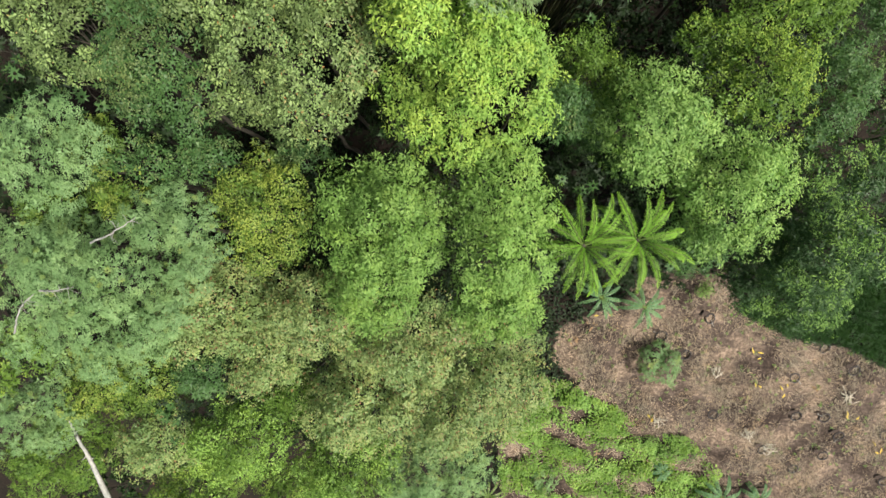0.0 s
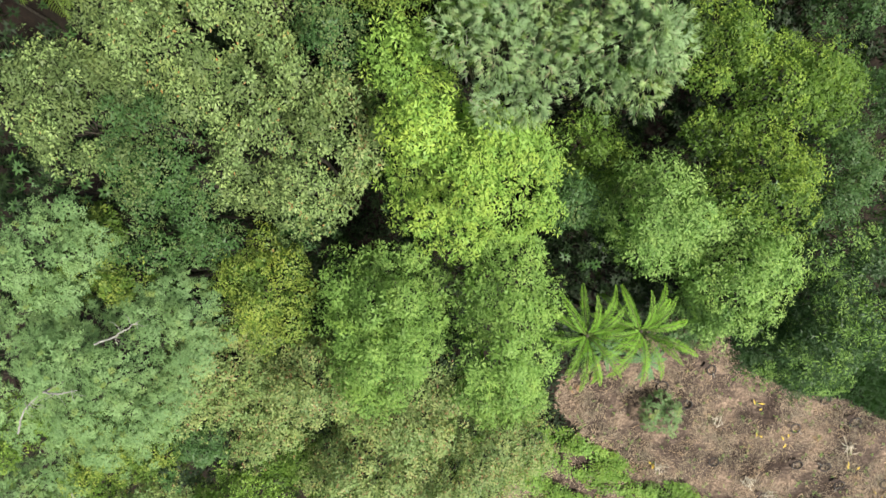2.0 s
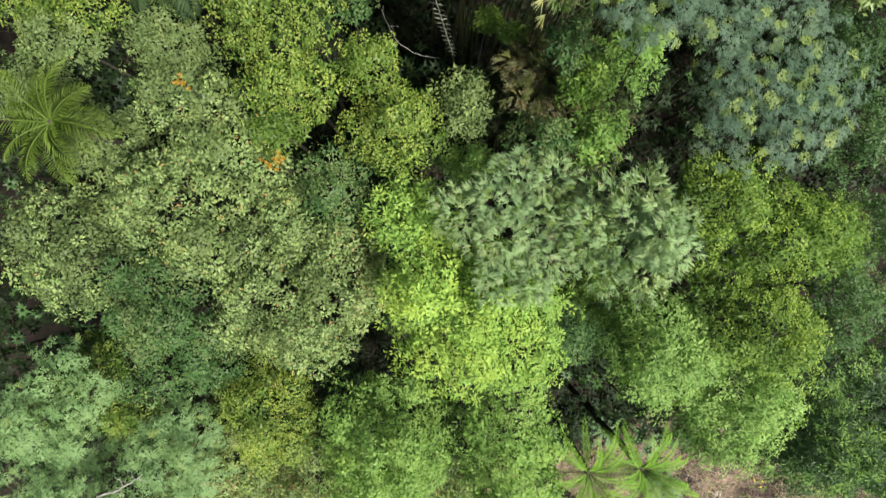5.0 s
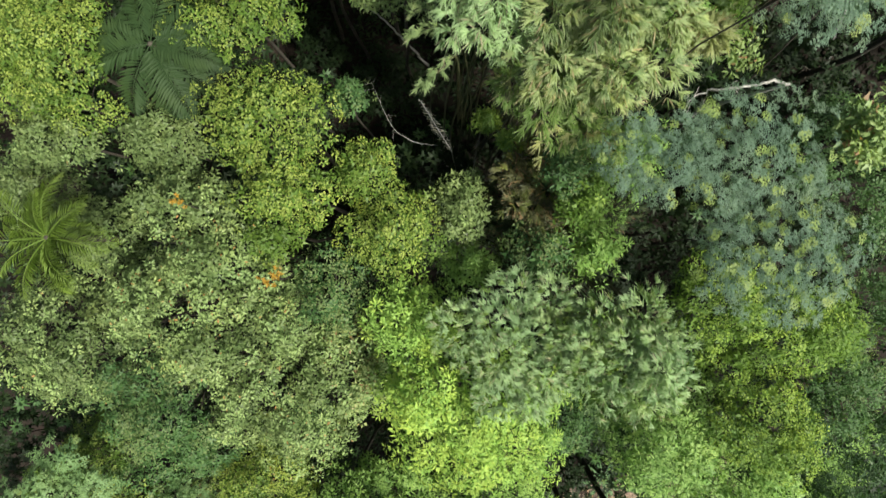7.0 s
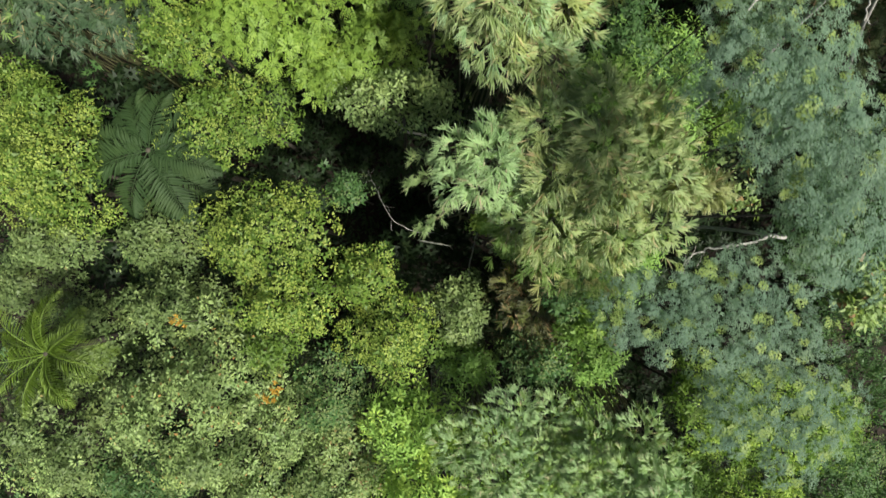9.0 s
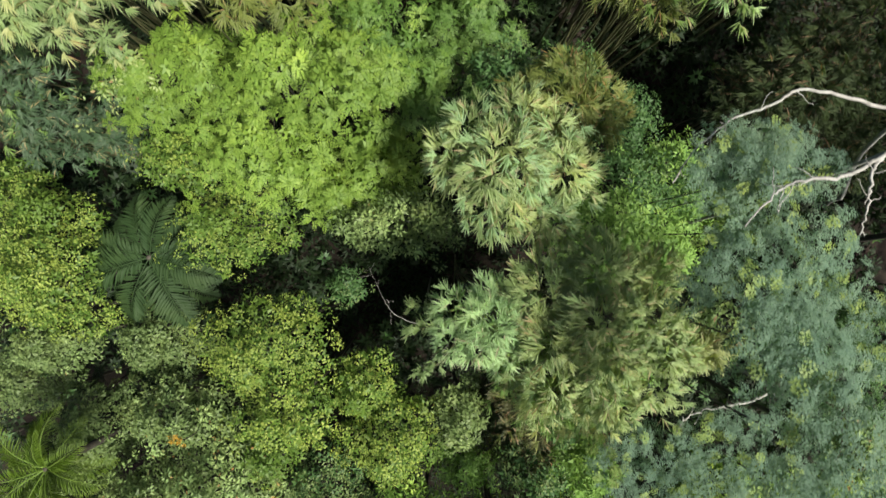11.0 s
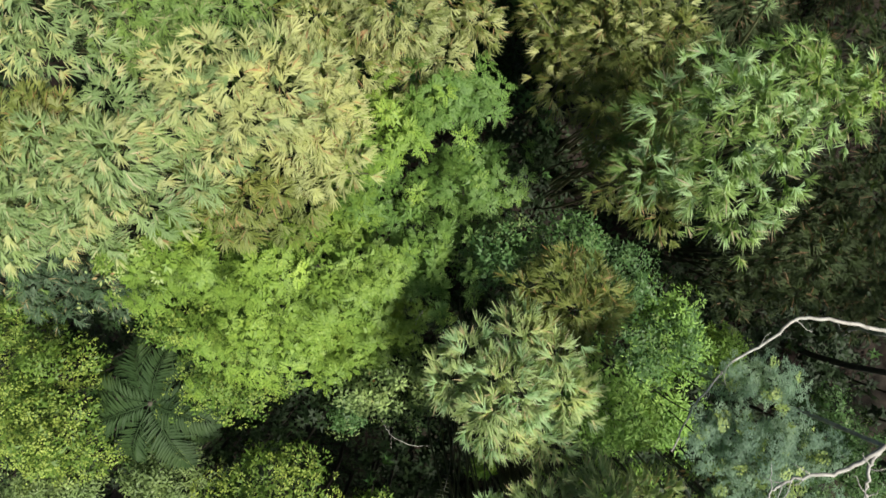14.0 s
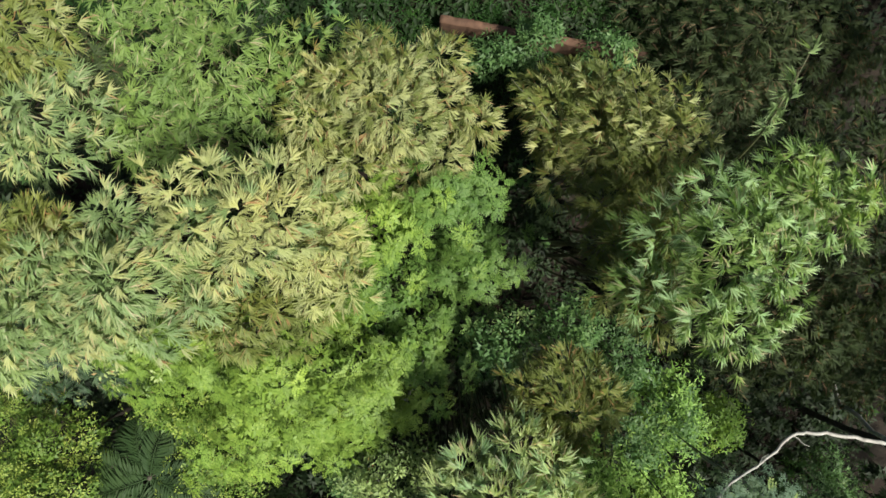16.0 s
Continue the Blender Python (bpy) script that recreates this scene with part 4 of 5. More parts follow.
bamboo(3.33, 12.14, 19.6, 2.68, 2.18, "bamboo_dark_shaded")
bamboo(2.59, 11.97, 19.2, 1.81, 1.81, "bamboo_dark_shaded")
bamboo(0.76, 15.66, 25.2, 1.10, 1.16, "bamboo_silver", lean=0.0)
bamboo(2.89, 15.52, 25.8, 1.88, 2.07, "bamboo_cream", young=0.4, second='bamboo_pale', rise=0.3)
bamboo(2.48, 14.17, 24.2, 1.56, 1.27, "bamboo", young=0.25, second='bamboo_gold')
bamboo(1.05, 18.69, 25.4, 1.61, 1.54, "bamboo_cream", young=0.35, second='bamboo_silver', length=0.36, lean=0.05)
bamboo(2.55, 20.13, 23.8, 1.31, 1.24, "bamboo_olive")
tree(-1.32, 17.63, 22.0, 2.05, 0.88, "grey", young=0.25)
tree(4.85, 18.71, 20.5, 1.14, 1.79, "teal", young=0.1)
tree(4.24, 16.56, 20.5, 1.30, 0.97, "green")
tree(-5.89, 21.14, 23.4, 1.55, 1.34, "pinnate")
tree(-3.84, 20.80, 24.4, 1.44, 1.37, "pinnate")
tree(-2.34, 20.70, 24.4, 1.50, 1.44, "pinnate")
tree(-4.43, 19.41, 23.2, 1.57, 1.21, "pinnate")
tree(-1.93, 19.31, 21.8, 1.35, 1.35, "pinnate")
tree(-0.66, 21.07, 22.2, 1.31, 1.31, "pinnate_deep")
tree(-6.11, 17.57, 21.0, 1.93, 1.35, "lime", young=0.4)
tree(-3.33, 18.74, 21.6, 1.27, 0.79, "pinnate")
tree(-11.67, 17.35, 20.2, 1.42, 1.59, "lime", young=0.85)
tree(-7.12, 19.30, 21.4, 1.37, 0.92, "lime")
tree(-11.90, 14.0, 19.3, 1.6, 0.9, "grey", young=0.15)
tree(1.21, 21.17, 22.8, 1.04, 0.97, "teal", young=0.3)
tree(3.10, 21.30, 22.0, 0.95, 1.03, "teal", young=0.2)
tree(4.58, 20.47, 21.4, 1.07, 1.15, "teal", young=0.1)
tree(6.35, 18.23, 20.0, 1.26, 1.09, "green", young=0.1)
tree(-1.90, 24.03, 23.2, 1.71, 1.14, "pinnate")
tree(-0.01, 24.72, 23.2, 1.19, 0.63, "pinnate_deep", young=0.3)
tree(0.45, 23.09, 22.0, 1.56, 1.33, "pinnate_deep", young=0.1)
tree(2.17, 25.24, 19.6, 1.09, 1.99, "dark")
tree(-2.11, 22.44, 22.6, 1.64, 1.19, "pinnate_deep", young=0.1)
bamboo(-3.69, 24.16, 26.2, 2.01, 1.24, "bamboo_gold", lean=0.05, young=0.15, second='bamboo_pale')
bamboo(-2.52, 23.16, 25.6, 0.93, 0.87, "bamboo_gold", lean=-0.1)
bamboo(-6.00, 22.96, 26.2, 2.21, 1.55, "bamboo_pale", young=0.3, second='bamboo_gold')
bamboo(-4.00, 22.27, 25.2, 1.67, 0.96, "bamboo_olive")
bamboo(-8.04, 22.07, 25.5, 1.00, 1.38, "bamboo_pale", young=0.2, second='bamboo_gold')
bamboo(-8.04, 23.63, 25.0, 1.44, 0.92, "bamboo_olive")
bamboo(-1.36, 26.44, 24.0, 2.85, 1.90, "bamboo_gold", young=0.55, second='bamboo_olive', count=14, size=0.3)
bamboo(-5.31, 27.76, 23.4, 1.83, 1.75, "bamboo", length=0.36, spacing=0.41, spray=14, spread=66)
bamboo(-7.28, 26.64, 22.6, 1.61, 1.45, "bamboo", length=0.36, spacing=0.41, spray=14, spread=66)
bamboo(-8.83, 26.45, 24.0, 1.44, 1.59, "bamboo_pale", length=0.38, spacing=0.36, spray=14, spread=66, young=0.45, second="bamboo_gold")
bamboo(-9.02, 27.86, 24.2, 0.98, 0.98, "bamboo_olive", young=0.3, second='bamboo_gold', length=0.36, spacing=0.41, spray=14, spread=66)
bamboo(4.84, 23.33, 26.2, 1.80, 1.68, "bamboo", young=0.45, second='bamboo_silver', length=0.34, spacing=0.32, spray=14, spread=62)
bamboo(7.67, 24.42, 24.6, 1.49, 1.02, "bamboo", young=0.35, second='bamboo_silver', length=0.34, spacing=0.32, spray=14, spread=62)
bamboo(4.01, 23.01, 24.4, 1.04, 1.38, "bamboo_olive", young=0.2, second='bamboo')
bamboo(3.38, 26.03, 23.2, 1.73, 1.88, "bamboo_olive", young=0.4, second='bamboo_gold', spacing=0.27)
bamboo(4.9, 26.1, 23.2, 1.1, 1.2, "bamboo_olive", young=0.3, second='bamboo_gold', spacing=0.3)
bamboo(6.96, 27.44, 20.4, 2.65, 2.27, "bamboo_dark_shaded")
bamboo(8.03, 29.00, 21.5, 2.42, 1.38, "bamboo_dark_shaded")
bamboo(10.91, 28.97, 20.0, 2.12, 1.93, "bamboo_dark_shaded")
bamboo(11.94, 20.78, 19.0, 1.83, 1.83, "bamboo_dark_shaded")
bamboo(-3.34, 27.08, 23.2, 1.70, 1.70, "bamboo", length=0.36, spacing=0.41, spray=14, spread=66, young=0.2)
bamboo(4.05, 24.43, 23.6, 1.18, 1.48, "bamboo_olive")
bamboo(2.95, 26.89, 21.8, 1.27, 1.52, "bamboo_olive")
bamboo(6.00, 25.61, 21.0, 1.97, 1.43, "bamboo_dark_shaded")
bamboo(7.52, 27.88, 21.0, 2.17, 1.80, "bamboo_dark_shaded")
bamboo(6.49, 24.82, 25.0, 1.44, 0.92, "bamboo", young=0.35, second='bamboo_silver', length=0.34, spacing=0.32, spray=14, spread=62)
bamboo(9.57, 25.41, 23.0, 1.24, 1.55, "bamboo_dark_shaded")
bamboo(10.78, 22.84, 21.5, 1.38, 1.73, "bamboo_dark_shaded")
bamboo(6.40, 30.19, 19.8, 2.12, 1.35, "bamboo_dark_shaded")
# fan palms in shadow, built as bamboo with darkened teal leaves
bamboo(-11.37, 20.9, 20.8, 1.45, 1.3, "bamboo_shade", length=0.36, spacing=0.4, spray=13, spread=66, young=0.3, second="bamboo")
tree(-7.58, 21.32, 22.9, 1.21, 0.9, "scrub", young=0.3)
bamboo(-8.08, 22.16, 24.2, 1.97, 1.13, "bamboo_pale", young=0.3, second='bamboo_gold')
tree(-6.39, 19.36, 21.8, 1.19, 0.89, "lime", young=0.4)
tree(6.06, 19.14, 20.5, 1.30, 0.97, "green", young=0.05)
tree(4.37, 12.54, 19.6, 1.56, 1.38, "green", young=0.05)
bamboo(2.36, 11.78, 18.8, 1.64, 1.64, "bamboo_dark_shaded")
tree(-3.28, 15.70, 17.5, 0.6, 0.55, "teal")
tree(3.9, 17.5, 22.9, 1.3, 1.7, "green", young=0.35)
tree(8.6, 18.0, 18.5, 0.9, 1.1, "olive", young=0.1)
tree(4.09, 4.78, 17.0, 1.19, 1.19, "teal", young=0.1)
tree(4.39, 12.88, 19.2, 1.59, 1.23, "green", young=0.05)
tree(12.71, 8.22, 18.0, 1.07, 1.4, "olive", young=0.1)
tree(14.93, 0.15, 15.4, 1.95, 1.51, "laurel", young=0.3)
tree(-12.61, 7.22, 18.6, 1.82, 1.64, "grey", young=0.3)
tree(-11.85, 7.09, 18.4, 1.47, 1.47, "grey", young=0.3)
tree(-3.99, 6.54, 18.9, 1.44, 1.62, "grey")
tree(-6.86, 5.72, 18.6, 1.84, 1.66, "grey")
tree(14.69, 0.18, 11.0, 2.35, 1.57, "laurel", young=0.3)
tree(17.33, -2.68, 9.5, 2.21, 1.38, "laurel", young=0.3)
tree(11.20, 17.64, 15.5, 2.06, 2.06, "dark", young=0.02)
tree(13.69, 17.65, 15.5, 2.06, 2.06, "dark", young=0.02)
tree(15.56, 15.18, 15.5, 2.05, 1.83, "dark", young=0.02)
bamboo(-7.33, 28.51, 22.6, 1.94, 1.78, "bamboo", length=0.36, spacing=0.41, spray=14, spread=66)
bamboo(-8.47, 27.23, 22.8, 1.74, 1.42, "bamboo_dark_shaded", length=0.36, spacing=0.41, spray=14, spread=66)
bamboo(-6.03, 25.92, 23.0, 2.02, 1.24, "bamboo", length=0.36, spacing=0.41, spray=14, spread=66)
tree(1.38, 28.70, 20.4, 1.21, 0.65, "teal", young=0.1)
tree(4.49, 28.97, 20.2, 0.99, 0.82, "teal", young=0.0)
tree(-3.71, 29.36, 20.0, 1.24, 1.06, "dark")
tree(-11.81, 3.61, 17.3, 1.17, 0.87, "lime", young=0.4)
tree(-11.20, 1.90, 16.8, 1.20, 1.00, "lime", young=0.4)
tree(-15.96, -0.82, 16.5, 1.96, 2.62, "feather")
tree(-17.94, -4.73, 13.5, 1.89, 1.65, "olive")
tree(-12.67, -12.62, 8.6, 2.89, 2.31, "olive")
tree(-15.91, -2.22, 16.5, 1.51, 1.95, "feather")
tree(14.6, 12.9, 16.6, 1.4, 1.5, "teal", young=0.05)
tree(15.6, 8.6, 16.0, 1.5, 1.8, "teal", young=0.05)
tree(-18.5, -13.8, 6.5, 2.8, 2.0, "dark")
tree(-8.2, -13.4, 6.0, 2.4, 1.8, "olive", young=0.3)
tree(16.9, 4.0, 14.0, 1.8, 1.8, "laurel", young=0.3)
tree(-15.3, 5.2, 15.8, 1.4, 1.5, "dark")
tree(-13.4, 15.9, 19.0, 1.2, 1.2, "lime", young=0.5)
tree(-13.6, 12.7, 18.0, 1.3, 1.3, "grey", young=0.1)
tree(-13.5, 18.6, 19.0, 1.3, 1.4, "lime", young=0.4)
bloom(-4.85, 9.88, 20.6)
bloom(-6.98, 11.98, 20.9)
bloom(-4.61, 10.05, 20.4, 8)
bamboo_shoot([(5.60, 25.22, 24.0), (5.46, 25.70, 25.5), (5.47, 26.30, 26.3), (5.64, 26.88, 26.6)])
bamboo_shoot([(0.16, 15.27, 23.5), (-0.38, 15.45, 23.8), (-0.98, 15.26, 23.6)], length=0.24)
bamboo_shoot([(0.03, 15.39, 23.5), (-0.33, 15.78, 23.8), (-0.83, 15.84, 23.6)], length=0.24)
bamboo_shoot([(0.10, 15.03, 23.5), (-0.26, 14.59, 23.6), (-0.71, 14.30, 23.3)], length=0.24)
bamboo_shoot([(4.27, 25.37, 22.5), (4.10, 26.39, 23.2), (3.79, 27.19, 23.4)], "bamboo_olive")
bamboo_shoot([(2.41, 14.29, 23.5), (2.08, 15.02, 24.2)], length=0.2)
bamboo_shoot([(4.58, 14.76, 23.8), (4.99, 14.97, 24.2)], "bamboo_gold", 0.3)
bamboo_shoot([(2.68, 26.08, 22.0), (1.87, 26.70, 22.8), (1.27, 27.27, 23.0)], "bamboo_olive")
# tall trees beyond the view, added only to shade the gaps at right
tree(13.4, 17.5, 27.0, 2.4, 2.4, "dark", young=0.0)
tree(14.6, 21.5, 27.5, 2.6, 2.6, "dark", young=0.0)
tree(15.0, 14.0, 26.0, 2.4, 2.4, "dark", young=0.0)


broad_plant(9.29, -2.96, float(ground_z(9.29, -2.96)) + 2.2, 1.4, 11, "banana", 0.12)
broad_plant(11.73, -3.5, float(ground_z(11.73, -3.5)) + 2.2, 1.4, 11, "banana", 0.12)
broad_plant(18.78, -16.93, float(ground_z(18.78, -16.93)) + 1.6, 1.6, 11, "banana", 0.16)
broad_plant(21.35, -17.01, float(ground_z(21.35, -17.01)) + 1.3, 1.2, 10, "banana", 0.14)
broad_plant(14.95, -15.3, float(ground_z(14.95, -15.3)) + 0.9, 0.8, 8, "banana", 0.14)
shrub(13.5, -7.1, 2.0, 1.3, "feather", "grey-green feathery bush standing alone on brown mulch", 0.05)
shrub(15.38, -2.52, 0.7, 0.5, "green", "small green bush on brown mulch beside the forest edge")
shrub(5.84, -12.93, 0.7, 0.8, "bright", "bright green bush among creeping vines")
shrub(7.29, -17.12, 0.9, 1.0, "feather", "pale green soft bush among creeping vines")
shrub(11.7, -11.59, 0.5, 0.6, "bright", "bright green bush among creeping vines")
shrub(14.03, -13.15, 0.6, 0.7, "green", "fresh green bush among creeping vines")
shrub(10.43, -16.84, 0.5, 0.6, "bright", "bright green bush among creeping vines")
shrub(8.29, -10.1, 0.5, 0.6, "green", "fresh green bush among creeping vines")
shrub(16.74, -13.94, 0.7, 0.8, "teal", "deep green bush at the edge of the mulch")
shrub(13.11, -17.02, 0.5, 0.6, "scrub", "drab olive bush among creeping vines")
broad_plant(3.33, -18.5, float(ground_z(3.33, -18.5)) + 1.5, 1.5, 12, "bamboo", 0.09, "pale spiky plant with long narrow leaves", "spiky_plant")
tree(1.26, 6.31, 20.4, 1.38, 1.21, "bright", young=0.5)
tree(2.27, 4.45, 18.8, 1.23, 1.14, "bright", young=0.2)
bamboo(2.55, 12.45, 20.4, 1.20, 1.20, "bamboo_brown", lean=0.05, young=0.35)
tree(2.90, 12.86, 22.4, 0.74, 0.85, "teal", young=0.3)
tree(3.33, 11.97, 22.0, 0.65, 0.65, "olive", young=0.3)
bamboo(3.10, 11.32, 19.8, 1.33, 0.86, "bamboo_brown", lean=0.05)
tree(1.75, 13.86, 19.5, 0.39, 0.25, "bright", young=0.6)
tree(1.13, 14.64, 18.6, 0.30, 0.26, "bright", young=0.9)
bamboo(4.74, 15.11, 24.7, 0.53, 0.37, "bamboo_gold", lean=0.1)
dead_frond((0.3, 13.7, 13.5), (0.08, 13.9, 17.0), (-0.7, 14.09, 23.0))
tree(-7.18, 20.94, 22.6, 1.04, 0.96, "pinnate")
tree(2.54, 10.79, 20.8, 1.03, 0.87, "teal", young=0.3)
tree(3.94, 10.80, 20.8, 0.87, 0.71, "green", young=0.2)
tree(6.08, 15.56, 24.4, 0.77, 0.83, "scrub", young=0.05)
# unseen tall trees, added to throw shade over the upper right slope
tree(14.2, 25.5, 28.0, 2.6, 2.6, "dark", young=0.0)
tree(14.0, 29.5, 28.0, 2.8, 2.6, "dark", young=0.0)
tree(14.6, 33.0, 28.5, 2.6, 2.6, "dark", young=0.0)
tree(-11.12, 2.91, 16.6, 2.32, 1.01, "teal", young=0.4)
tree(7.85, 13.07, 25.4, 0.46, 0.70, "scrub", young=0.05)
tree(2.39, 29.29, 20.6, 0.72, 0.48, "teal", young=0.1)
tree(4.57, 18.47, 22.2, 1.01, 1.16, "teal", young=0.05)
tree(6.22, 18.97, 21.0, 0.86, 0.86, "teal", young=0.0)
tree(5.69, 16.73, 21.5, 0.91, 0.91, "green", young=0.2)
tree(4.64, 16.91, 22.0, 0.80, 0.80, "olive", young=0.2)
# two more shadowed fan palms, made with the bamboo builder and darkened leaves
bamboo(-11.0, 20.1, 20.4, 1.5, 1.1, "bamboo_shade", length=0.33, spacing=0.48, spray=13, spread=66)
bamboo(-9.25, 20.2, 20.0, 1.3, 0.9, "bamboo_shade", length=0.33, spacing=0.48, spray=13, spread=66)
tree(-4.84, 18.24, 14.5, 1.34, 1.12, "dark", young=0.1)
tree(-2.38, 17.10, 14.0, 1.61, 1.38, "dark", young=0.1)
tree(-0.43, 14.27, 14.5, 1.80, 1.35, "dark", young=0.1)
bamboo(9.63, 21.22, 21.3, 1.76, 1.59, "bamboo_dark_shaded")
bamboo(8.71, 20.79, 20.0, 1.53, 1.53, "bamboo_dark_shaded")
bamboo(10.46, 22.42, 20.0, 2.11, 1.73, "bamboo_dark_shaded")
bamboo(11.52, 20.30, 20.5, 1.48, 1.48, "bamboo_dark_shaded")
tree(-8.68, 3.23, 15.6, 1.37, 0.85, "teal", young=0.2)
tree(-10.98, -5.65, 10.8, 1.57, 1.31, "teal", young=0.1)
tree(5.6, 18.95, 25.6, 1.0, 0.5, "blue", rise=0.3, young=0.2, base=(7.1, 18.4))
tree(4.38, 18.36, 26.9, 0.68, 0.58, "blue", rise=0.3, young=0.2, base=(5.9, 17.9))


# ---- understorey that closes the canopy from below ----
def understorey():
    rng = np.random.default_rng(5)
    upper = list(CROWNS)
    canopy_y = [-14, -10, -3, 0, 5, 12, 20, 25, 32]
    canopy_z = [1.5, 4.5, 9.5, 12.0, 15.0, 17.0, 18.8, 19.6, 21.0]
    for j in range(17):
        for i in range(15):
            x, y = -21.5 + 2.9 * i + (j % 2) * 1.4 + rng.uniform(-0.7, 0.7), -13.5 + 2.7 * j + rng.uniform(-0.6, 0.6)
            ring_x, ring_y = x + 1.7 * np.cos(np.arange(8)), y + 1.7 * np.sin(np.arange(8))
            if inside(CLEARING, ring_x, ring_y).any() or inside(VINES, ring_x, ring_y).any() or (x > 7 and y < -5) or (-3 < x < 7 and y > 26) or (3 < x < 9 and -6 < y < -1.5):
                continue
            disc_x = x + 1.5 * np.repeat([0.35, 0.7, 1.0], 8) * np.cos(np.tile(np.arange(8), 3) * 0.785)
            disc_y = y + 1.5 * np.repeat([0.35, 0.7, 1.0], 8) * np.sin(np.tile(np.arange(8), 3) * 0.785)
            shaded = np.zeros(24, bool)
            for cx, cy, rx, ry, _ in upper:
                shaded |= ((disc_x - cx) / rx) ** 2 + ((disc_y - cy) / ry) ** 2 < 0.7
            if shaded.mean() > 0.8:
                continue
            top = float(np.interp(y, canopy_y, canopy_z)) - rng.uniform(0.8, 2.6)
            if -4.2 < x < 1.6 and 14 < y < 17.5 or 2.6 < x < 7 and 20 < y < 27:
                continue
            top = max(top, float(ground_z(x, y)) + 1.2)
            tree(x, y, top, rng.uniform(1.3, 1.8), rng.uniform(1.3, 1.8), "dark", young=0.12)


understorey()
grow_trees()


# ---- bare pale branches ----
def bare_tree(foot, lines, girth, label, name="dead_tree"):
    """A leafless weathered tree: a trunk, and limbs along the given lines."""
    rng = fresh()
    x, y = foot
    z = float(ground_z(x, y))
    root = thing(name, x, y, z, label, "tree")
    o = np.array([x, y, z])
    first = np.array(lines[0][0]) - o
    part_of("trunk", mesh_of("trunk", *tube(bent(rng, (0, 0, -0.2), first, wander=0.1, n=10), np.linspace(girth * 1.7, girth, 10), 8), PALE_BARK, True), root)
    for line in lines:
        p = np.array(line, float) - o
        t = np.linspace(0, 1, len(p))
        s = np.linspace(0, 1, 6 * len(p))
        q = np.stack([np.interp(s, t, p[:, k]) for k in range(3)], 1)
        for _ in range(3):
            q[1:-1] = (q[:-2] + q[1:-1] * 2 + q[2:]) / 4
        q[1:-1] += rng.normal(0, 0.012, (len(q) - 2, 3))
        limb = part_of("limb", mesh_of("limb", *tube(q, np.linspace(girth, girth * 0.25, len(q)), 7), PALE_BARK, True), root)
        for k in range(7):
            i = int(len(q) * rng.uniform(0.35, 0.95))
            d = unit(rng.normal(0, 1, 3) * [1, 1, 0.5])
            part_of("twig", mesh_of("twig", *tube(bent(rng, q[i], q[i] + d * rng.uniform(0.15, 0.5), 0.03, 0.3), np.linspace(girth * 0.25, 0.004, 7), 5), PALE_BARK, True), limb)
    return root


bare_tree((15.70, 18.52), [[(8.82, 19.74, 24.60), (8.37, 19.84, 24.60), (7.23, 20.07, 24.80), (6.52, 20.13, 24.90), (5.87, 19.76, 25.20), (4.89, 19.38, 25.60), (3.99, 18.77, 26.20), (3.48, 18.16, 26.60)]], 0.045, "pale leafless tree with long crooked weathered limbs")
bare_tree((8.4, 18.2), [[(6.32, 18.54, 27.40), (5.68, 18.16, 27.45), (5.09, 18.14, 27.50), (4.72, 18.01, 27.50), (4.51, 17.82, 27.50), (4.18, 17.44, 27.50)],
    [(6.32, 18.54, 27.40), (6.05, 18.29, 27.45), (6.02, 17.79, 27.45), (5.93, 17.33, 27.40)]], 0.036, "pale leafless tree with forked weathered limbs")
bare_tree((7.6, 13.8), [[(6.71, 14.18, 24.20), (6.25, 14.20, 24.40), (5.87, 14.04, 24.50), (5.04, 13.97, 24.60), (4.60, 13.82, 24.60), (4.42, 13.45, 24.50)]], 0.035, "pale bare limb rising above blue-green foliage")
bare_tree((-18.5, -22.0), [[(-15.21, -11.67, 9.20), (-15.31, -10.73, 9.60), (-15.50, -9.37, 10.20), (-15.63, -8.30, 10.80), (-15.74, -7.30, 11.30)]], 0.15, "pale leaning dead trunk in the forest")
bare_tree((1.07, 11.21), [[(0.83, 13.41, 15.50), (0.94, 14.13, 16.50), (1.14, 15.03, 17.50)]], 0.025, "thin pale bare sapling in a forest gap")
bare_tree((-0.81, 18.60), [[(-1.36, 17.89, 15.00), (-2.17, 18.44, 16.00), (-2.80, 18.64, 17.00), (-3.39, 18.92, 18.00), (-3.73, 19.05, 19.00)]], 0.035, "thin grey leaning stem in a forest gap")
bare_tree((0.24, 14.43), [[(-0.37, 14.31, 15.60), (-1.05, 14.35, 15.80), (-1.81, 14.68, 16.00), (-2.17, 15.30, 16.20), (-2.63, 16.38, 16.40)]], 0.013, "thin curved bare vine stem in a forest gap")
bare_tree((-19.50, -1.14), [[(-12.22, -1.32, 18.20), (-11.51, -1.30, 18.50), (-11.01, -1.18, 18.50)], [(-13.14, -2.63, 18.00), (-12.68, -1.81, 18.40), (-12.26, -1.39, 18.40)], [(-10.68, 0.13, 18.20), (-9.88, 0.44, 18.40), (-9.20, 0.89, 18.40)]], 0.035, "bare pale branches among soft green foliage")


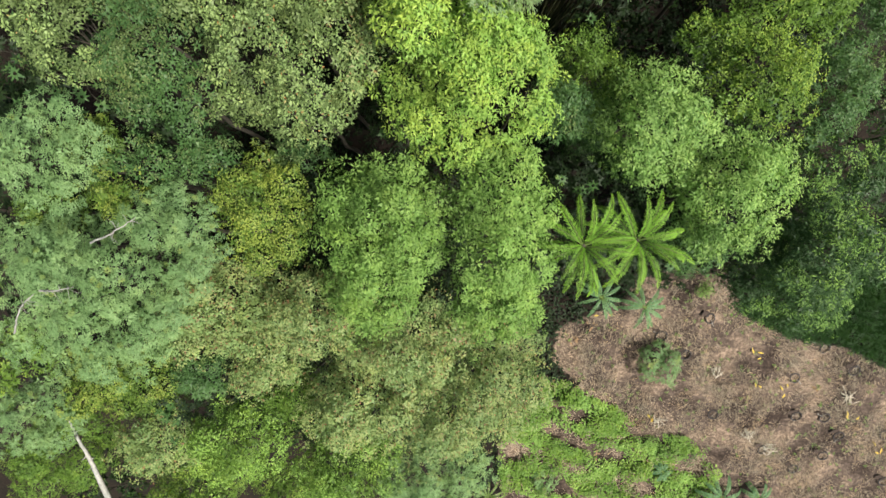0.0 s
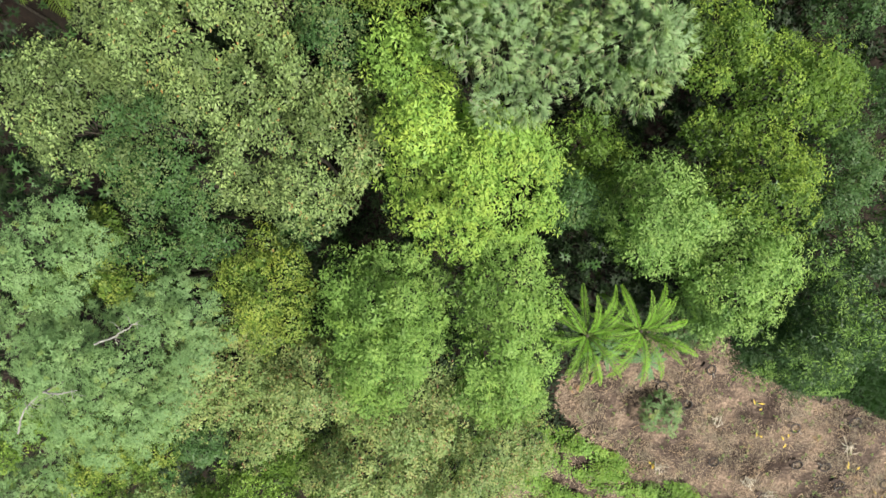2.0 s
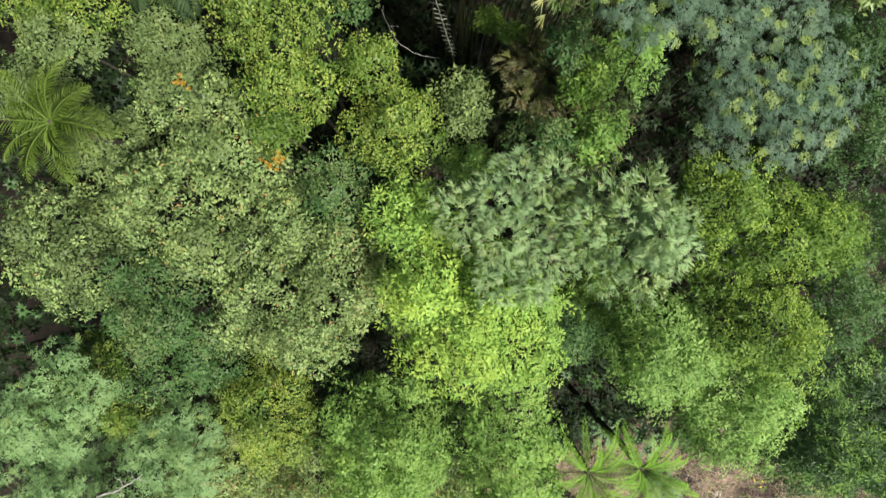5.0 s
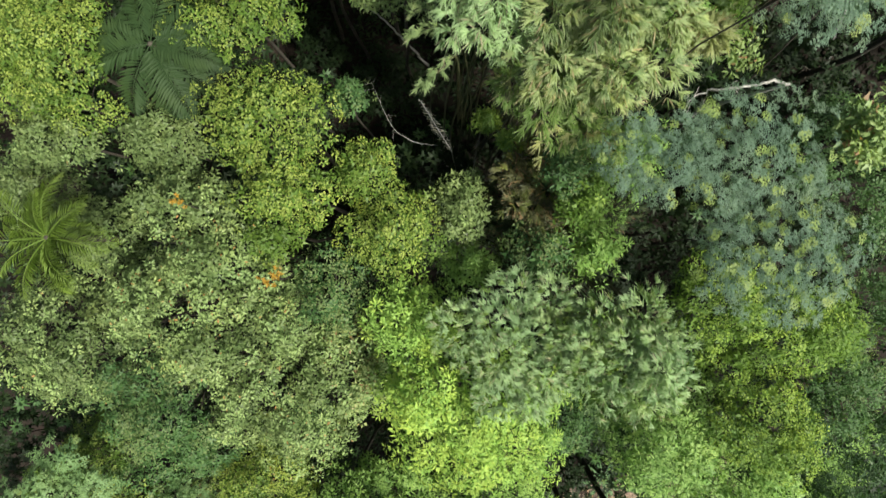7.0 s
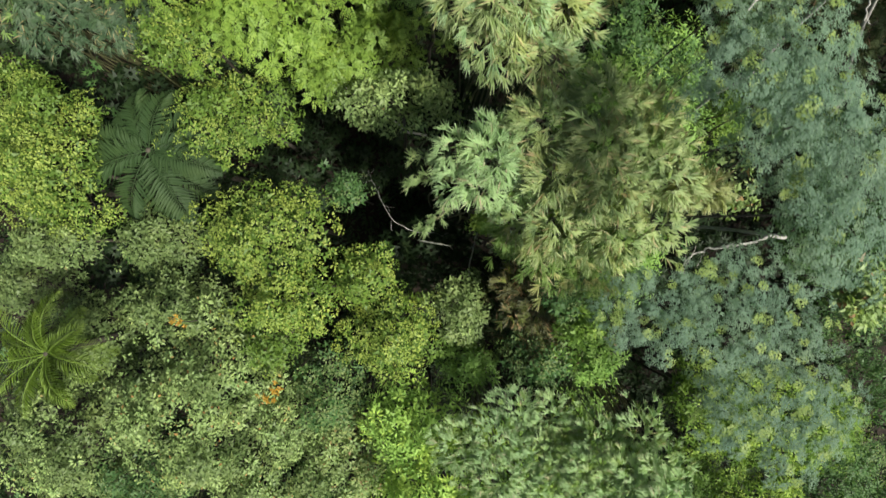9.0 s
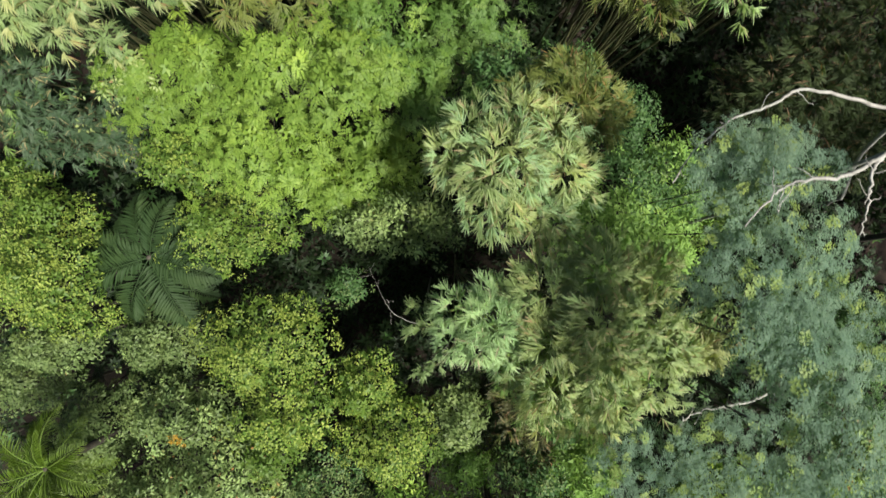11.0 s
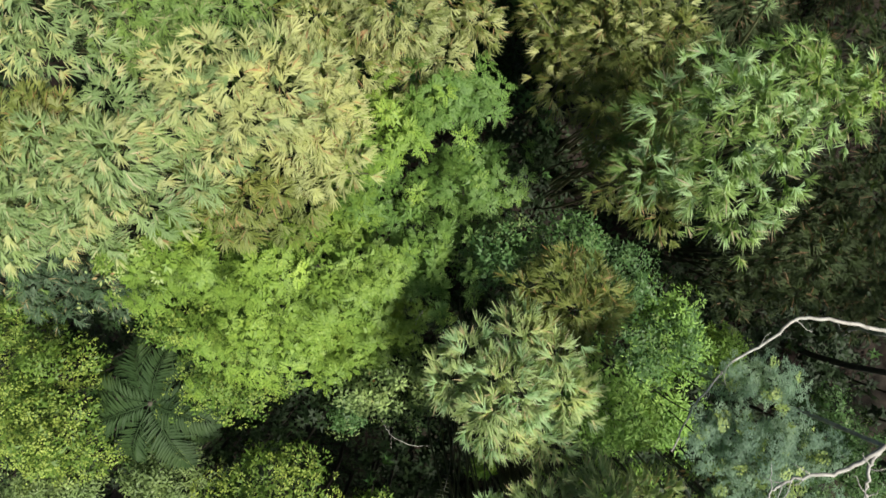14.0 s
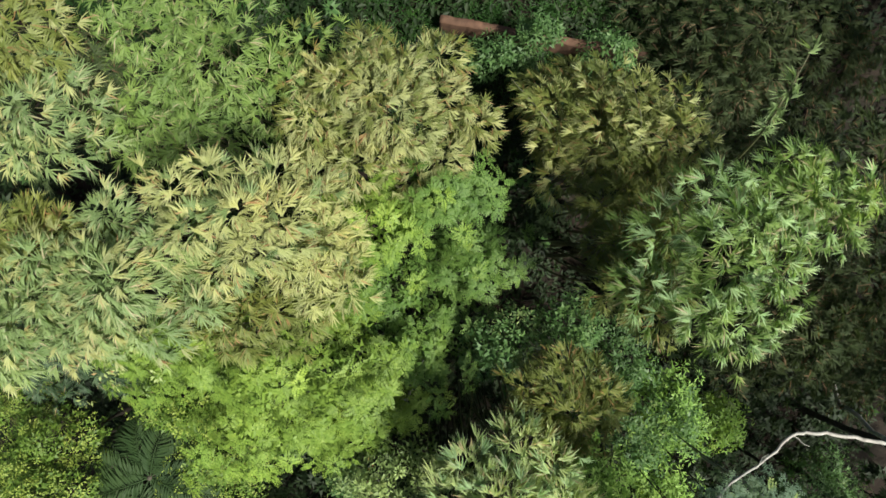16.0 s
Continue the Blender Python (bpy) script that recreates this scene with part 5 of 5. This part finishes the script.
# ---- low bank wall at the head of the slope ----
def bank_wall(a, b, thick, height):
    rng = fresh()
    n = 60
    t = np.linspace(0, 1, n)[:, None]
    line = np.array(a) + (np.array(b) - np.array(a)) * t
    line[:, :2] += np.cumsum(rng.normal(0, 0.008, (n, 2)), 0)
    line[:, 2] += 0.05 * np.sin(t[:, 0] * 9)
    d = unit((np.array(b) - np.array(a)) * [1, 1, 0])
    side = np.array([-d[1], d[0], 0]) * thick / 2
    up = np.array([0, 0, 1.0])
    rim = [-side - up * height, -side - up * 0.04, -side * 0.8, side * 0.8, side - up * 0.04, side - up * height]
    v = np.concatenate([line + r + rng.normal(0, 0.008, (n, 3)) for r in rim])
    f = []
    for k in range(5):
        for i in range(n - 1):
            f += [(k * n + i, k * n + i + 1, (k + 1) * n + i + 1), (k * n + i, (k + 1) * n + i + 1, (k + 1) * n + i)]
    for e in (0, n - 1):
        f += [(e, k * n + e, (k + 1) * n + e) for k in range(1, 5)]
    earth = bark_material("worn_brown_plaster", (0.04, 0.023, 0.015), (0.085, 0.05, 0.032), 5.0)
    tagged(new("wall_garden", mesh_of("wall_garden", v, f, earth, True)), "low worn brown wall edging a terrace above the forest", "wall", kind="structure")


bank_wall((-0.29, 30.04, 19.0), (5.57, 28.94, 19.2), 0.24, 1.6)


# ---- stuff: mulch straw, vines, grass, undergrowth ----
def stuff(name, v_f, leaf, label, category):
    tagged(new(name, mesh_of(name, *v_f, LEAF[leaf])), label, category, kind="stuff")


def ground_cover():
    rng = np.random.default_rng(8)
    p = scatter(rng, CLEARING, 400)
    p = p[(p[:, 0] < 32) & (p[:, 1] > -17)]
    p = p[rng.random(len(p)) < 0.38 + 0.16 * ripple(rng, p, 2.2) + 0.25 * ripple(rng, p, 4.5) + 0.2 * ripple(rng, p, 1.1)]
    swirl = 1.2 * np.sin(0.8 * p[:, 0] + 0.5 * p[:, 1]) + 0.8 * np.sin(1.7 * p[:, 1] - 0.4 * p[:, 0]) - 1.0
    lie = rng.normal(0, 0.8, (len(p), 3)) * [1, 1, 0.35] + np.stack([np.cos(swirl), np.sin(swirl), 0 * swirl + 0.1], 1)
    stuff("dry_mulch", blades(p + [0, 0, 0.05], lie, np.tile([0, 0, 1.0], (len(p), 1)) + rng.normal(0, 0.3, p.shape), rng.uniform(0.12, 0.42, len(p)), 0.009 + 0.028 * rng.random(len(p)) ** 3, 0.1, 0.4, 0.08), "straw", "dry brown cut grass mulch spread over the clearing", "mulch")
    p = scatter(rng, VINES, 30)
    keep = np.sin(1.1 * p[:, 0] + 2) * np.sin(1.4 * p[:, 1]) + 0.5 * ripple(rng, p, 2.2) + rng.normal(0, 0.3, len(p)) > -0.22
    p = p[keep]
    p[:, 2] += 0.12 + 0.6 * np.abs(np.sin(1.3 * p[:, 0]) * np.sin(1.7 * p[:, 1])) + rng.uniform(0, 0.2, len(p))
    pale = np.sin(0.9 * p[:, 0] - 1.1 * p[:, 1]) + 0.6 * ripple(rng, p, 1.6) + rng.normal(0, 0.35, len(p)) > 0.35
    for name, k, leaf, words in (("creeping_vines", ~pale, "vine", "vivid green creeping vines over rough soil"), ("ground_herbs", pale, "bright", "pale yellow-green herbs among creeping vines")):
        stuff(name, clumps(rng, p[k], np.tile([0, 0, 1.0], (k.sum(), 1)), 0.16, 11, 0.17, 0.1), leaf, words, "vines")
    p = scatter(rng, CLEARING, 1.6)
    p = p[(p[:, 0] < 32) & (p[:, 1] > -17)]
    stuff("weed_sprouts", rosettes(rng, p + [0, 0, 0.06], np.tile([0, 0, 1.0], (len(p), 1)), 7, 0.16, 0.035, (10, 60)), "green", "small green weed sprouts in brown mulch", "weeds")
    p = scatter(rng, VINES, 90)
    p = p[np.sin(0.7 * p[:, 0] + 1.9 * p[:, 1]) + rng.normal(0, 0.5, len(p)) > 0.2]
    stuff("dry_stalks", blades(p + [0, 0, 0.3], rng.normal(0, 1, p.shape) * [1, 1, 0.3], np.tile([0, 0, 1.0], (len(p), 1)), rng.uniform(0.2, 0.6, len(p)), rng.uniform(0.012, 0.03, len(p)), 0.1, 0.4, 0.05), "straw", "dry pale stalks lying among creeping vines", "stalks")
    p = scatter(rng, GRASS, 60)
    p[:, 2] += 0.1
    o = np.tile([0, 0, 1.0], (len(p), 1))
    q = scatter(rng, [(-12, 26.5), (9, 26.5), (9, 34), (-12, 34)], 30)
    p, o = np.concatenate([p, q + [0, 0, 0.1]]), np.tile([0, 0, 1.0], (len(p) + len(q), 1))
    stuff("tall_grass", rosettes(rng, p, o, 9, 0.5, 0.04, (30, 80), 0.35), "grass", "tall dark green grass along the clearing's edge", "grass")
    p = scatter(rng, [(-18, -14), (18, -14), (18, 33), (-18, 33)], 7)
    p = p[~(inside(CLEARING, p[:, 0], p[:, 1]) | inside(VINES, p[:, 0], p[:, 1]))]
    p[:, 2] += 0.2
    stuff("undergrowth", clumps(rng, p, np.tile([0, 0, 1.0], (len(p), 1)), 0.3, 9, 0.28, 0.12), "under", "low undergrowth on the forest floor, leaves darkened for shade", "undergrowth")


ground_cover()


# ---- loose things on the clearing ----
# dark soil tone for the shadow painted beside each planting ring
RING_SHADOW, nt, p = nodes_of("ring_shadow_soil", 0.9, 0.15)
nt.links.new(ramp(nt, noise_of(nt, 7.0, 6.0, 0.7), [(0.3, (0.018, 0.013, 0.01)), (0.7, (0.06, 0.045, 0.035))]), p.inputs["Base Color"])
RUBBER, nt, p = nodes_of("black_rubber", 0.7, 0.3)
nt.links.new(ramp(nt, noise_of(nt, 14.0), [(0.3, (0.012, 0.011, 0.011)), (0.7, (0.035, 0.032, 0.03))]), p.inputs["Base Color"])


def ring(x, y, r):
    """A hose ring laid round a planting hole, with a stake."""
    rng = fresh()
    z = float(ground_z(x, y))
    root = thing("planting_ring", x, y, z, "black rubber ring lying round a planting hole on mulch", "ring", "planting rings")
    a = np.linspace(0, 2 * np.pi, 25)
    slope = np.array([float(ground_z(x + 0.3, y) - ground_z(x - 0.3, y)) / 0.6, float(ground_z(x, y + 0.3) - ground_z(x, y - 0.3)) / 0.6])
    c = np.stack([r * np.cos(a) * rng.uniform(0.85, 1.0), r * np.sin(a), 0.11 + 0 * a], 1)
    c[:, 2] += c[:, :2] @ slope
    part_of("hoop", mesh_of("hoop", *tube(c, np.full(25, 0.04), 6), RUBBER, True), root)
    # flat dark patch on the side away from the sun: painted shadow and pit
    a = np.linspace(0, 2 * np.pi, 14, endpoint=False)
    q = rng.uniform(0.45, 1.1, 14)
    shadow_patch = np.concatenate([[[-0.32, 0.3, 0.1]], np.stack([-0.32 + 0.3 * q * np.cos(a), 0.3 + 0.24 * q * np.sin(a), 0 * a + 0.12], 1)])
    shadow_patch[:, 2] += shadow_patch[:, :2] @ slope
    part_of("soil", mesh_of("soil", shadow_patch, [(0, 1 + k, 1 + (k + 1) % 14) for k in range(14)], RING_SHADOW), root, "dark patch beside the ring standing for its cast shadow and pit")
    d = rng.uniform(-0.5, 0.5, 2)
    part_of("stake", mesh_of("stake", *tube(bent(rng, (d[0], d[1], 0.1 + d @ slope), (d[0] * 0.2, d[1] * 0.2, 0.16)), np.linspace(0.022, 0.012, 7), 5), PALE_BARK, True), root)


def brush_pile(x, y):
    """A small heap of pale cut twigs."""
    rng = fresh()
    z = float(ground_z(x, y))
    root = thing("brush_pile", x, y, z, "small heap of pale cut twigs on brown mulch", "twigs", "heaps of cut twigs")
    for k in range(14):
        a, c = rng.uniform(0, 6.28), rng.normal(0, 0.18, 2)
        d = np.array([math.cos(a), math.sin(a), rng.uniform(-0.1, 0.3)]) * rng.uniform(0.15, 0.4)
        o = np.array([c[0], c[1], rng.uniform(0.09, 0.26)])
        part_of("twig", mesh_of("twig", *tube(bent(rng, o - d, o + d, n=4), np.linspace(0.028, 0.014, 4), 4), TWIG_BARK, True), root)


def fallen_leaf(x, y, leaf="yellowed", count=3, size=0.42, label="yellowed fallen leaves lying on brown mulch"):
    rng = fresh()
    z = float(ground_z(x, y))
    root = thing("fallen_leaves", x, y, z, label, "leaves")
    for k in range(count):
        a = rng.uniform(0, 6.28)
        v, f = blades(np.array([[rng.normal(0, 0.2), rng.normal(0, 0.2), 0.14]]), np.array([[math.cos(a), math.sin(a), 0.15]]), np.array([[0, 0, 1.0]]), size * rng.uniform(0.6, 1.1), 0.12, 0.2, 0.45, 0.15)
        part_of("leaf", mesh_of("leaf", v, f, LEAF[leaf]), root)


ring(13.57, -5.54, 0.3)
ring(15.14, -6.73, 0.3)
ring(23.04, -6.11, 0.3)
ring(21.69, -8.08, 0.3)
ring(17.62, -10.94, 0.3)
ring(24.90, -7.50, 0.3)
ring(20.95, -13.33, 0.3)
ring(23.21, -14.73, 0.3)
ring(24.73, -13.60, 0.3)
ring(27.94, -11.89, 0.3)
ring(25.13, -12.02, 0.3)
ring(22.51, -10.80, 0.3)
ring(16.13, -4.32, 0.3)
ring(28.98, -15.42, 0.3)
ring(21.93, -5.53, 0.3)
ring(24.05, -10.78, 0.3)
fallen_leaf(19.61, -8.64, "yellowed")
fallen_leaf(21.21, -8.93, "yellowed")
fallen_leaf(25.35, -10.55, "yellowed")
fallen_leaf(13.76, -11.31, "yellowed")
fallen_leaf(10.13, -4.32, "yellowed")
fallen_leaf(19.33, -6.77, "yellowed")
fallen_leaf(14.09, -11.54, "orange")
fallen_leaf(27.72, -12.81, "yellowed")
fallen_leaf(9.33, -4.92, "withered", 6, 0.3, "withered brown leaves heaped on the mulch")
fallen_leaf(8.58, -5.92, "withered", 6, 0.3, "withered brown leaves heaped on the mulch")
fallen_leaf(23.10, -8.91, "withered", 6, 0.3, "withered brown leaves heaped on the mulch")
fallen_leaf(10.89, -14.33, "withered", 6, 0.3, "withered brown leaves heaped on the mulch")
fallen_leaf(9.78, -12.98, "withered", 6, 0.3, "withered brown leaves heaped on the mulch")
brush_pile(19.87, -12.18)
brush_pile(17.20, -7.78)
brush_pile(21.30, -13.17)
brush_pile(14.25, -11.51)
brush_pile(24.92, -9.15)
